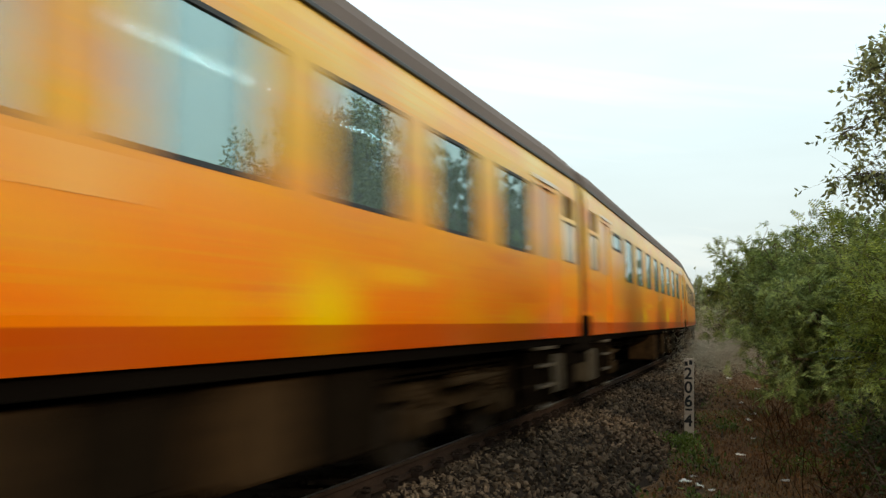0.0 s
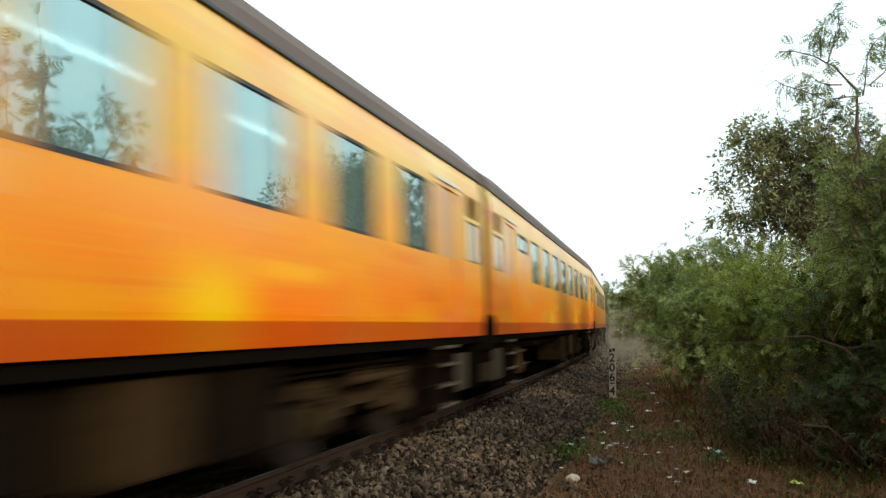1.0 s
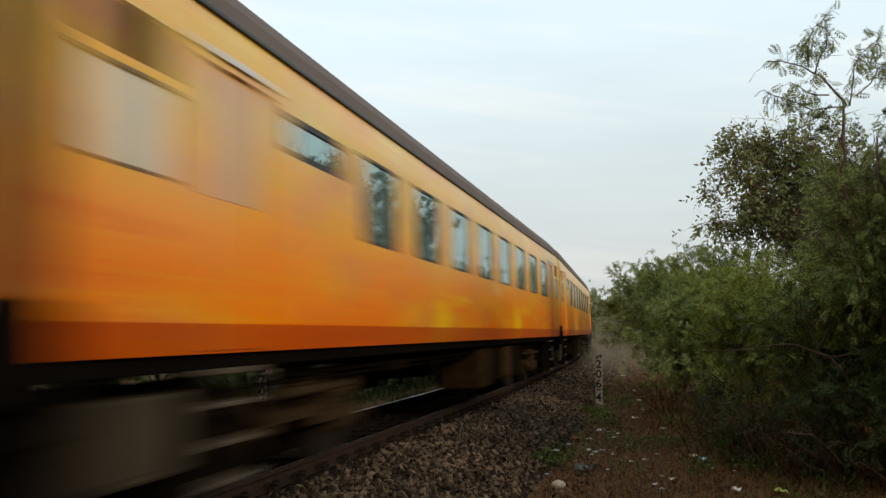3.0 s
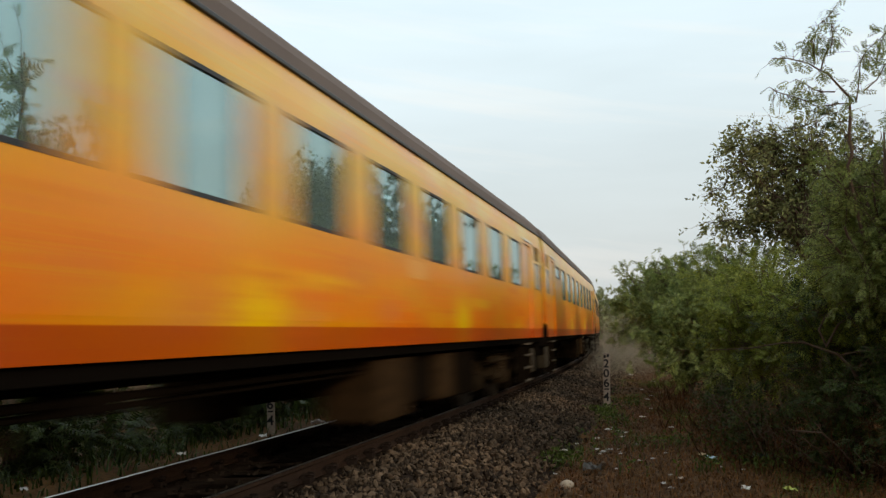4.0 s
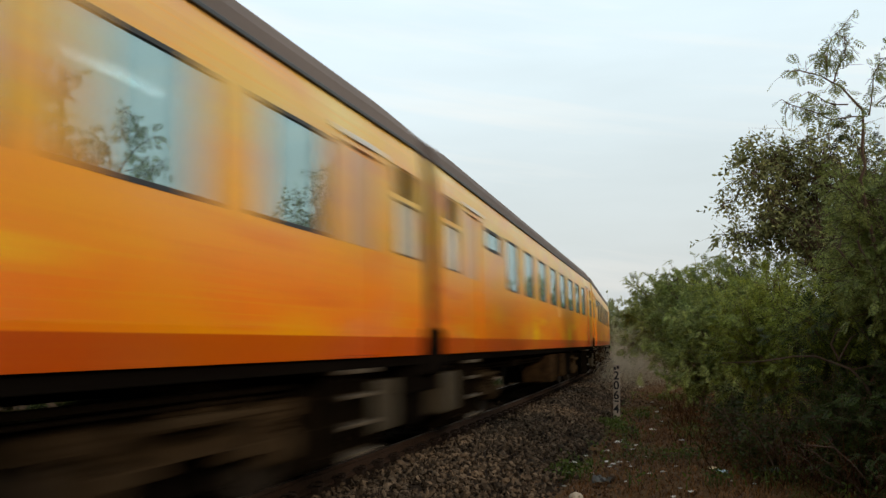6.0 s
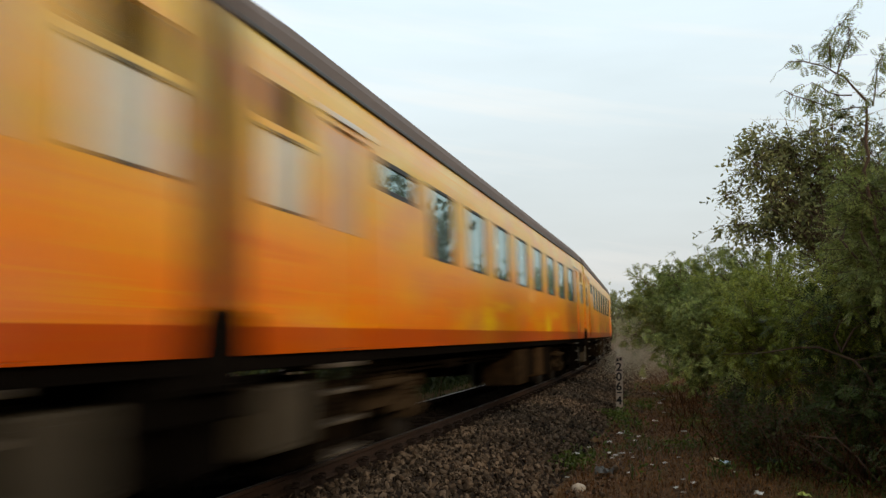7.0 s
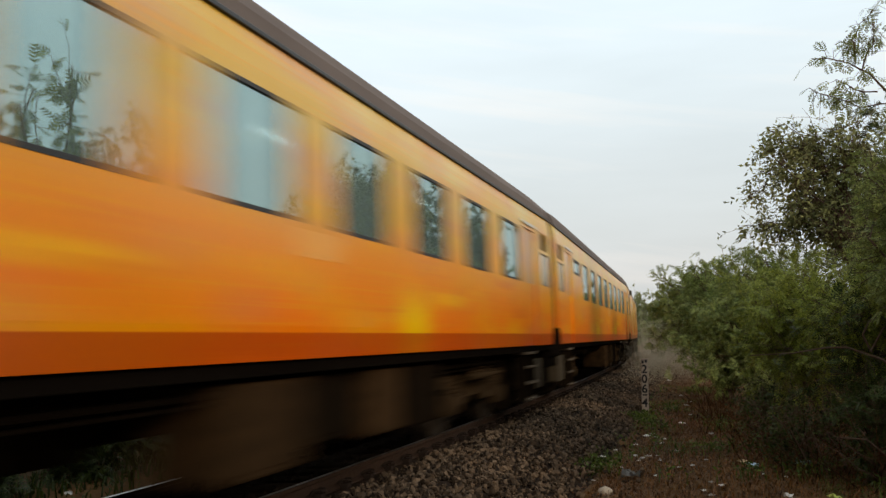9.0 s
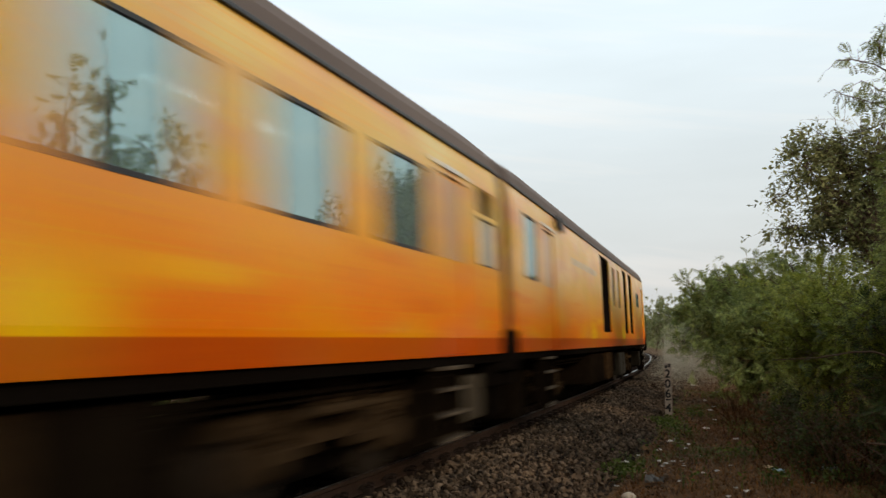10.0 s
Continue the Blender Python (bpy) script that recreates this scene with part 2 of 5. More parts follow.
# The rose is a reflection in the door glass, given as base colour.
DOORGLASS = material("rose_reflection_door_glass", (0.46, 0.27, 0.15), 0.3, vary=0.2, scale=1.5, stretch=(1, 1.5, 0.3), coat=0.15)
LOUVRE = material("brown_louvre", (0.15, 0.095, 0.05), 0.6, vary=0.3)
WHITE = material("white_strip", (0.50, 0.48, 0.45), 0.4, vary=0.1)
PALE = material("pale_vinyl_notice", (0.76, 0.34, 0.075), 0.4, vary=0.15)
INSIDE = material("grey_cream_lining", (0.42, 0.40, 0.37), 0.7, vary=0.1)
SEAT = material("blue_grey_seat_cloth", (0.06, 0.10, 0.13), 0.9, vary=0.3, scale=20)
LAMP = glow("cabin_lamp", (0.85, 0.88, 1.0), 50.0)
RAIL = material("rusty_rail_side", (0.030, 0.0155, 0.0095), 0.85, vary=0.4, scale=6, bump=0.3, bump_scale=80)
RAILTOP = material("polished_rail_top", (0.45, 0.43, 0.41), 0.36, metal=1.0, vary=0.15, scale=10)
# Sleepers and bed carry the shade under the train in their base colour.
SLEEPER = material("shade_dark_concrete", (0.024, 0.016, 0.012), 0.95, vary=0.3, scale=6, piece=0.15, bump=0.3, sheen=0.0)
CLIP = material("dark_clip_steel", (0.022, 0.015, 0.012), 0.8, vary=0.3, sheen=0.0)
BED = material("shaded_oily_ballast_bed", (0.026, 0.018, 0.0135), 0.95, vary=0.5, scale=25, bump=0.8, bump_scale=30, sheen=0.0)
STONE = material("ballast_stone", (0.043, 0.033, 0.025), 0.9, vary=0.5, scale=5, island=0.8, second=(0.132, 0.085, 0.054), sheen=0.05)
SOIL = material("red_brown_soil", (0.058, 0.0245, 0.0075), 0.95, vary=0.6, scale=4, second=(0.125, 0.060, 0.019), bump=1.0, bump_scale=14)
DRY = leaf_material("dry_grass", (0.085, 0.029, 0.008), (0.165, 0.072, 0.020), 0.7, 0.2)
GRASS = leaf_material("green_weed", (0.046, 0.070, 0.010), (0.085, 0.118, 0.017), 0.6)
LEAF = leaf_material("thorn_tree_leaf", (0.12, 0.158, 0.034), (0.23, 0.245, 0.072), 0.5, 0.4)
LEAF_GREY = leaf_material("grey_olive_leaf", (0.12, 0.137, 0.046), (0.235, 0.22, 0.09), 0.6, 0.5)
LEAF_FRESH = leaf_material("fresh_feathery_leaf", (0.130, 0.166, 0.023), (0.25, 0.265, 0.046), 0.6, 0.4)
# A little paler than LEAF: haze before the farther bushes, put into colour.
LEAF_PALE = leaf_material("haze_pale_leaf", (0.125, 0.165, 0.042), (0.23, 0.26, 0.075), 0.6, 0.4)
# Green taken far down: shade inside and under the bushes, as leaf colour.
LEAF_DARK = leaf_material("shade_dark_leaf", (0.021, 0.037, 0.006), (0.052, 0.07, 0.012), 0.6)
# Lighter, greyer green: the haze of distance is mixed into the leaf colour.
LEAF_FAR = leaf_material("haze_toned_leaf", (0.15, 0.17, 0.065), (0.22, 0.235, 0.095))
# Stem brown darkened as well, for the shade at the bushes' foot.
STEM = material("red_brown_dry_stem", (0.042, 0.019, 0.0095), 0.9, vary=0.4, scale=10, island=0.7, second=(0.09, 0.043, 0.02), sheen=0.0)
BARK = material("grey_brown_bark", (0.085, 0.052, 0.036), 0.9, vary=0.45, scale=12, bump=0.5)
POST = material("limewashed_concrete", (0.29, 0.23, 0.185), 0.85, vary=0.25, scale=10, bump=0.2)
BLACK = material("black_paint", (0.015, 0.014, 0.014), 0.7, vary=0.2)
PAPER = material("dirty_white_litter", (0.52, 0.49, 0.46), 0.7, vary=0.3, scale=15, piece=0.45)
BLUEBAG = material("pale_blue_plastic", (0.42, 0.55, 0.66), 0.4, vary=0.2, scale=15)
GREENBAG = material("grey_green_plastic", (0.25, 0.33, 0.30), 0.4, vary=0.2, scale=15)
YELLOWBAG = material("yellow_green_wrapper", (0.42, 0.46, 0.10), 0.45, vary=0.25, scale=20)
ROCK = material("pale_field_stone", (0.36, 0.29, 0.22), 0.85, vary=0.2, scale=12, bump=0.4)
DUST = material("pale_dust", (0.42, 0.36, 0.27), 0.95, vary=0.1)
# Oily stone, darkened further for the shade under the train.
SHADED_OILY = material("shaded_oily_stone", (0.022, 0.016, 0.012), 0.9, vary=0.4, scale=20, island=0.5, sheen=0.0)
GRILLE = material("sooty_grille", (0.014, 0.010, 0.008), 0.8, vary=0.3, sheen=0.0)

# the curve of the line ------------------------------------------------
RADIUS, OFFSET, CANT = 635.9, 4.814, 2.72
LEAN = 0.6   # the bodies roll out of the bend on their springs and stand almost upright


def on_line(s, lateral=0.0, up=0.0, lean=True):
    """A place s metres along the line: lateral to its outer side, up from the rail tops."""
    a, c = s / RADIUS, radians(CANT) if lean else 0.0
    flat, z = lateral * math.cos(c) - up * math.sin(c), lateral * math.sin(c) + up * math.cos(c)
    r = RADIUS + flat
    return Vector((-OFFSET - RADIUS + r * math.cos(a), r * math.sin(a), z))


def car_pose(s):
    """The pose of a vehicle whose bogies stand on the curve 7.45 m before and behind s."""
    a, b = on_line(s - 7.45), on_line(s + 7.45)
    m, d = (a + b) / 2, b - a
    return pose(m.x, m.y, 0.0, 0, -LEAN, math.degrees(math.atan2(-d.x, d.y)))


# building blocks ------------------------------------------------------


def mesh_of(name, verts, faces, mats, index=None, smooth=False):
    me = bpy.data.meshes.new(name)
    me.from_pydata([tuple(v) for v in verts], [], faces)
    for m in mats:
        me.materials.append(m)
    if index is not None:
        me.polygons.foreach_set("material_index", index)
    if smooth:
        me.polygons.foreach_set("use_smooth", [True] * len(me.polygons))
    me.update()
    return me


def quads_mesh(name, verts, mat, per=4):
    """A mesh of many loose faces of `per` corners each, from an array of corners."""
    n = len(verts)
    me = bpy.data.meshes.new(name)
    me.vertices.add(n)
    me.vertices.foreach_set("co", np.asarray(verts, dtype=np.float32).ravel())
    me.loops.add(n)
    me.loops.foreach_set("vertex_index", np.arange(n, dtype=np.int32))
    me.polygons.add(n // per)
    me.polygons.foreach_set("loop_start", np.arange(0, n, per, dtype=np.int32))
    me.materials.append(mat)
    me.update(calc_edges=True)
    return me


def part(name, bm, mat, parent, label="", smooth=False):
    """One mesh object under a thing or a part, from a bmesh."""
    me = bpy.data.meshes.new(name)
    bmesh.ops.recalc_face_normals(bm, faces=bm.faces[:])
    bm.to_mesh(me)
    bm.free()
    me.materials.append(mat)
    if smooth:
        me.polygons.foreach_set("use_smooth", [True] * len(me.polygons))
    return put(name, me, parent, label)


def put(name, me, parent, label="", m=None):
    ob = new(name, me)
    ob.parent = parent
    if m is not None:
        ob.matrix_basis = m
    return tagged(ob, label)


def thing(name, label, category, group="", kind="", m=None):
    ob = new(name)
    ob.empty_display_size = 0.3
    if m is not None:
        ob.matrix_basis = m
    return tagged(ob, label, category, group, kind)


def add_box(bm, x0, x1, y0, y1, z0, z1, bevel=0.0):
    vs = [bm.verts.new((x, y, z)) for x in (x0, x1) for y in (y0, y1) for z in (z0, z1)]
    fs = [bm.faces.new([vs[i] for i in f]) for f in ((0, 1, 3, 2), (4, 6, 7, 5), (0, 4, 5, 1), (2, 3, 7, 6), (0, 2, 6, 4), (1, 5, 7, 3))]
    if bevel:
        es = list({e for f in fs for e in f.edges})
        bmesh.ops.bevel(bm, geom=es, offset=bevel, segments=2, affect="EDGES", profile=0.5)
    return bm


def box(x0, x1, y0, y1, z0, z1, bevel=0.0):
    return add_box(bmesh.new(), x0, x1, y0, y1, z0, z1, bevel)


def add_rod(bm, a, b, r, n=10, r2=None):
    a, b = Vector(a), Vector(b)
    q = (b - a).to_track_quat("Z", "Y").to_matrix().to_4x4()
    bmesh.ops.create_cone(bm, cap_ends=True, segments=n, radius1=r, radius2=r if r2 is None else r2, depth=(b - a).length,
                          matrix=Matrix.Translation((a + b) / 2) @ q)
    return bm


def sweep(profile, stations, closed=True):
    """Verts and faces of a profile (lateral, up) carried along the line."""
    verts = [on_line(s, x, z) for s in stations for x, z in profile]
    k, faces = len(profile), []
    for i in range(len(stations) - 1):
        for j in range(k if closed else k - 1):
            a, b = i * k + j, i * k + (j + 1) % k
            faces.append((a, b, b + k, a + k))
    return verts, faces


# ground ---------------------------------------------------------------
GROUND = -0.47


def ground_height(x, y):
    """Level of the earth: flat by the line, gently uneven away from it."""
    r = math.hypot(x + OFFSET + RADIUS, y) - RADIUS
    d = abs(r)
    base = GROUND + 0.07 * noise.noise((x * 0.35, y * 0.35, 3.1)) + 0.03 * noise.noise((x * 1.3, y * 1.3, 7.7))
    rise = max(0.0, min(1.0, (d - 5.5) / 6.0))
    return base * 1.0 + 0.25 * rise + (0.0 if d > 3.0 else -0.12)


def axis(lo, hi, near_lo, near_hi, fine, coarse):
    a = list(np.arange(near_lo, near_hi + 1e-6, fine))
    step, v = fine, near_hi
    while v < hi:
        step = min(step * 1.35, coarse)
        v += step
        a.append(v)
    step, v, left = fine, near_lo, []
    while v > lo:
        step = min(step * 1.35, coarse)
        v -= step
        left.append(v)
    return left[::-1] + a


gx, gy = axis(-2500, 2500, -6, 9, 0.25, 300), axis(-2500, 3000, -2, 34, 0.25, 300)
gv = [(x, y, ground_height(x, y)) for y in gy for x in gx]
gf = [(j * len(gx) + i, j * len(gx) + i + 1, (j + 1) * len(gx) + i + 1, (j + 1) * len(gx) + i)
      for j in range(len(gy) - 1) for i in range(len(gx) - 1)]
tagged(new("ground", mesh_of("ground", gv, gf, [SOIL], smooth=True)),
       "red-brown earth with dry grass beside the line", "ground", kind="structure")

# ballast bed and rails --------------------------------------------------
FAR = list(np.arange(-340, 345, 2.5))
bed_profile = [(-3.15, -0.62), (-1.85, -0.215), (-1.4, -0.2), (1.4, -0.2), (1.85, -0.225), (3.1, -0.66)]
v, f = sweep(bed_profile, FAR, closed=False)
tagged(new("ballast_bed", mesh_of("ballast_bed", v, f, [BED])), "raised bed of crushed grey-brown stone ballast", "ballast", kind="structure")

rail_profile = [(-0.075, -0.172), (-0.075, -0.155), (-0.012, -0.13), (-0.01, -0.05), (-0.036, -0.036), (-0.036, -0.004), (-0.026, 0.0),
                (0.026, 0.0), (0.036, -0.004), (0.036, -0.036), (0.01, -0.05), (0.012, -0.13), (0.075, -0.155), (0.075, -0.172)]
for side in (0.874, -0.874):
    v, f = sweep([(x + side, z) for x, z in rail_profile], FAR)
    top = [1 if i % len(rail_profile) == 6 else 0 for i in range(len(f))]
    tagged(new("rail", mesh_of("rail", v, f, [RAIL, RAILTOP], top)), "rusty steel rail with a polished running top", "rail", "rails of the track", "structure")


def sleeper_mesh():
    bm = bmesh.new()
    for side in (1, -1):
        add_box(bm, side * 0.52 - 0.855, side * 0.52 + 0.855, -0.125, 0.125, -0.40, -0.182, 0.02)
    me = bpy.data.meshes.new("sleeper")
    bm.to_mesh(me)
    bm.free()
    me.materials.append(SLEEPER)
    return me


def clip_mesh():
    """A bent spring clip with its cast shoulder."""
    bm = bmesh.new()
    add_box(bm, -0.05, 0.05, -0.055, 0.055, -0.19, -0.12, 0.012)
    pts = [(-0.06, -0.07, -0.12), (-0.03, -0.07, -0.085), (0.035, -0.05, -0.085), (0.06, 0.0, -0.10), (0.035, 0.05, -0.085), (-0.03, 0.07, -0.085), (-0.06, 0.07, -0.12)]
    for a, b in zip(pts, pts[1:]):
        add_rod(bm, a, b, 0.014, 6)
    me = bpy.data.meshes.new("rail_clip")
    bm.to_mesh(me)
    bm.free()
    me.materials.append(CLIP)
    return me


track = thing("track_ties", "concrete sleepers, darkened for the shade under the train, with dark spring clips", "railway sleeper", kind="structure")
sleeper_me, clip_me = sleeper_mesh(), clip_mesh()
for i in range(200):
    s = -14 + i * 0.62
    a = math.degrees(s / RADIUS)
    p0 = on_line(s)
    base = pose(p0.x, p0.y, 0, 0, -CANT, a)
    tie = put("sleeper", sleeper_me, track, m=base)
    if s < 60:
        for x, turn in ((0.874 + 0.115, 0), (0.874 - 0.115, 180), (-0.874 + 0.115, 0)):
            if turn == 0 or s < 25:
                put("rail_clip", clip_me, tie, m=pose(x, 0, 0, 0, 0, turn))

# loose ballast stones ---------------------------------------------------
ICO = np.array([(0, 0, 1), (0.894, 0, 0.447), (0.276, 0.851, 0.447), (-0.724, 0.526, 0.447), (-0.724, -0.526, 0.447), (0.276, -0.851, 0.447),
                (0.724, 0.526, -0.447), (-0.276, 0.851, -0.447), (-0.894, 0, -0.447), (-0.276, -0.851, -0.447), (0.724, -0.526, -0.447), (0, 0, -1)])
ICO_F = np.array([(0, 1, 2), (0, 2, 3), (0, 3, 4), (0, 4, 5), (0, 5, 1), (1, 6, 2), (2, 7, 3), (3, 8, 4), (4, 9, 5), (5, 10, 1),
                  (2, 6, 7), (3, 7, 8), (4, 8, 9), (5, 9, 10), (1, 10, 6), (6, 11, 7), (7, 11, 8), (8, 11, 9), (9, 11, 10), (10, 11, 6)])


def turns(rng, n):
    """n random rotation matrices."""
    q = rng.normal(size=(n, 4))
    q /= np.linalg.norm(q, axis=1)[:, None]
    w, x, y, z = q.T
    return np.stack([np.stack([1 - 2 * (y * y + z * z), 2 * (x * y - z * w), 2 * (x * z + y * w)], 1),
                     np.stack([2 * (x * y + z * w), 1 - 2 * (x * x + z * z), 2 * (y * z - x * w)], 1),
                     np.stack([2 * (x * z - y * w), 2 * (y * z + x * w), 1 - 2 * (x * x + y * y)], 1)], 1)


def stones(places, sizes, rng):
    """Verts and faces of angular broken stones."""
    n = len(places)
    shape = ICO[None] * (1 + rng.uniform(-0.6, 0.4, (n, 12, 1))) * rng.uniform(0.3, 1.35, (n, 1, 3))
    v = np.einsum("nij,nkj->nki", turns(rng, n), shape) * sizes[:, None, None] + places[:, None, :]
    f = ICO_F[None] + 12 * np.arange(n)[:, None, None]
    return v.reshape(-1, 3), f.reshape(-1, 3)


def bed_height(x):
    return np.interp(np.abs(x), [0, 1.4, 1.85, 3.1, 4.2], [-0.2, -0.2, -0.222, -0.60, -0.62])


rng = np.random.default_rng(5)
count = 36000
s = 2.5 + 62 * rng.random(count) ** 1.7
s[:3000] = rng.uniform(-16, 3, 3000)
lat = np.where(rng.random(count) < 0.97, rng.uniform(1.0, 3.0, count) + rng.normal(0, 0.1, count), rng.uniform(3.0, 3.7, count))
keep = ~((np.abs(lat - 0.874) < 0.17))
s, lat = s[keep], lat[keep]
level = bed_height(lat) + rng.uniform(-0.01, 0.035, len(s))
c = radians(CANT)
flat = lat * np.cos(c) - level * np.sin(c)
z = np.maximum(lat * np.sin(c) + level * np.cos(c), GROUND - 0.02)
ang = s / RADIUS
places = np.stack([-OFFSET - RADIUS + (RADIUS + flat) * np.cos(ang), (RADIUS + flat) * np.sin(ang), z], 1)
v, f = stones(places, (0.013 + 0.036 * rng.random(len(s)) ** 1.6) * (1 + np.clip(s - 20, 0, 30) * 0.015), rng)
tagged(new("ballast_stones", mesh_of("ballast_stones", v.tolist(), f.tolist(), [STONE])),
       "loose angular grey-brown ballast stones along the track shoulder", "ballast", kind="stuff")

# stones between the rails, coloured as if in the train's shade
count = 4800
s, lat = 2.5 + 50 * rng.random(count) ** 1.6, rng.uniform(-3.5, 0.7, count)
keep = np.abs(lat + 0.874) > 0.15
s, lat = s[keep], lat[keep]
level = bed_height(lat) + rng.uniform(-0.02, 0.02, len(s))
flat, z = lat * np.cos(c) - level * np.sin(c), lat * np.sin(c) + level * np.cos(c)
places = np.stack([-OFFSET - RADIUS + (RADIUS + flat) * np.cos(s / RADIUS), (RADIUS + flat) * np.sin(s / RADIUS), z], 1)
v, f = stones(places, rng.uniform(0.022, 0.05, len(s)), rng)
tagged(new("shaded_oily_stones", mesh_of("shaded_oily_stones", v.tolist(), f.tolist(), [SHADED_OILY])),
       "oil-stained ballast stones between the rails, darkened for the shade under the train", "ballast", kind="stuff")

# the train --------------------------------------------------------------
HALF, ENDU = 1.62, 11.71   # half the body's width and length
LOW, SIDE_TOP = 1.235, 3.765
WINDOWS = [-6.2 + 2.05 * i for i in range(8)]


def side_x(z):
    """Half width of the body at a height: upright, tucked in a little under the roof."""
    return HALF - 0.05 * max(0.0, (z - 3.3) / 0.48) ** 2 - 0.02 * max(0.0, (1.5 - z) / 0.32)


def side_wall(side, openings, thick=0.07):
    """A side of the body with openings cut right through it. openings: (u0, u1, z0, z1)."""
    us = sorted({-ENDU, ENDU, *[o[0] for o in openings], *[o[1] for o in openings], *np.arange(-10, 11, 2.0).tolist()})
    zs = sorted({LOW, 1.5, 3.3, 3.45, 3.6, SIDE_TOP, *[o[2] for o in openings], *[o[3] for o in openings]})
    bm = bmesh.new()
    outer = [[bm.verts.new((side * side_x(z), u, z)) for z in zs] for u in us]
    inner = [[bm.verts.new((side * (side_x(z) - thick), u, z)) for z in zs] for u in us]

    def solid(i, j):
        if not (0 <= i < len(us) - 1 and 0 <= j < len(zs) - 1):
            return False
        u, z = (us[i] + us[i + 1]) / 2, (zs[j] + zs[j + 1]) / 2
        return not any(o[0] < u < o[1] and o[2] < z < o[3] for o in openings)
    for i in range(len(us) - 1):
        for j in range(len(zs) - 1):
            if not solid(i, j):
                continue
            for g in (outer, inner):
                bm.faces.new((g[i][j], g[i + 1][j], g[i + 1][j + 1], g[i][j + 1]))
            for di, dj, (a, b) in ((-1, 0, ((i, j), (i, j + 1))), (1, 0, ((i + 1, j), (i + 1, j + 1))),
                                   (0, -1, ((i, j), (i + 1, j))), (0, 1, ((i, j + 1), (i + 1, j + 1)))):
                if not solid(i + di, j + dj):
                    bm.faces.new((outer[a[0]][a[1]], outer[b[0]][b[1]], inner[b[0]][b[1]], inner[a[0]][a[1]]))
    return bm


def ring(x0, x1, u0, u1, z0, z1, w):
    """A rectangular frame of bar width w."""
    bm = bmesh.new()
    add_box(bm, x0, x1, u0, u1, z0, z0 + w)
    add_box(bm, x0, x1, u0, u1, z1 - w, z1)
    add_box(bm, x0, x1, u0, u0 + w, z0 + w, z1 - w)
    add_box(bm, x0, x1, u1 - w, u1, z0 + w, z1 - w)
    return bm


def window_unit(parent, side, u0, u1, z0, z1, pane_mat=None, bar=0.035):
    """A window: rubber frame a little proud of the side, with its pane."""
    x = side * (side_x(z0) + 0.004)
    fr = part("window_frame", ring(min(x, x - side * 0.05), max(x, x - side * 0.05), u0, u1, z0, z1, bar), RUBBER, parent, "black rubber window frame")
    x = side * (side_x(z0) - 0.014)
    pane = part("pane", box(min(x, x - side * 0.008), max(x, x - side * 0.008), u0 + bar, u1 - bar, z0 + bar, z1 - bar), pane_mat or GLASS, fr,
                "teal mirrored window glass" if pane_mat is None else "frosted window glass")
    pane.visible_shadow = pane_mat is not None
    return fr


def roof_part(parent, steps):
    """The ribbed roof: curved across, with end caps and raised long ribs."""
    prof = [(side_x(3.765), 3.765), (1.555, 3.93), (1.50, 4.05), (1.40, 4.14), (1.22, 4.22), (0.95, 4.27), (0.5, 4.31), (0.0, 4.32)]
    prof = prof + [(-x, z) for x, z in prof[-2::-1]]
    bm = bmesh.new()
    rows = []
    for u, drop in steps:
        rows.append([bm.verts.new((x, u, 3.765 + (z - 3.765) * drop)) for x, z in prof])
    for a, b in zip(rows, rows[1:]):
        for j in range(len(prof) - 1):
            bm.faces.new((a[j], a[j + 1], b[j + 1], b[j]))
    bm.faces.new(rows[0])
    bm.faces.new(rows[-1][::-1])
    roof = part("roof", bm, ROOF, parent, "dull brown-grey curved roof", smooth=False)
    for x, z in ((1.0, 4.263), (0.5, 4.312), (0.0, 4.322), (-0.5, 4.312), (-1.0, 4.263)):
        part("roof_rib", box(x - 0.02, x + 0.02, -10.6, 10.6, z - 0.02, z + 0.018), ROOF, roof)
    for side in (1, -1):
        x = side * (side_x(3.765) + 0.002)
        part("rain_gutter", box(min(x, x + side * 0.03), max(x, x + side * 0.03), -ENDU, ENDU, 3.74, 3.785, 0.008), GUTTER, roof, "black rain gutter")
    return roof


def lathe(rows, u, z, n=28, upright=None):
    """One solid turned round a line across the coach at (u, z), or round an upright at (x, u): rows of place, radius."""
    bm = bmesh.new()
    rings = []
    for a, rad in rows:
        ring_v = []
        for k in range(n):
            c, s = rad * math.cos(2 * math.pi * k / n), rad * math.sin(2 * math.pi * k / n)
            ring_v.append(bm.verts.new((upright + c, u + s, a) if upright is not None else (a, u + c, z + s)))
        rings.append(ring_v)
    for a, b in zip(rings, rings[1:]):
        for k in range(n):
            bm.faces.new((a[k], a[(k + 1) % n], b[(k + 1) % n], b[k]))
    bm.faces.new(rings[0])
    bm.faces.new(rings[-1][::-1])
    return bm


def coil(x, u, z0, z1, r, loops):
    """A stout coil spring, turned as one ridged column."""
    rows, step = [], (z1 - z0) / loops
    for k in range(loops):
        z = z0 + k * step
        rows += [(z, r * 0.8), (z + step * 0.5, r)]
    return lathe(rows, u, 0, 8, upright=x)


def loft(x0, x1, outline):
    """A flat plate from x0 to x1 with the given outline (u, z)."""
    bm = bmesh.new()
    a = [bm.verts.new((x0, u, z)) for u, z in outline]
    b = [bm.verts.new((x1, u, z)) for u, z in outline]
    bm.faces.new(a)
    bm.faces.new(b[::-1])
    for i in range(len(outline)):
        j = (i + 1) % len(outline)
        bm.faces.new((a[i], a[j], b[j], b[i]))
    return bm


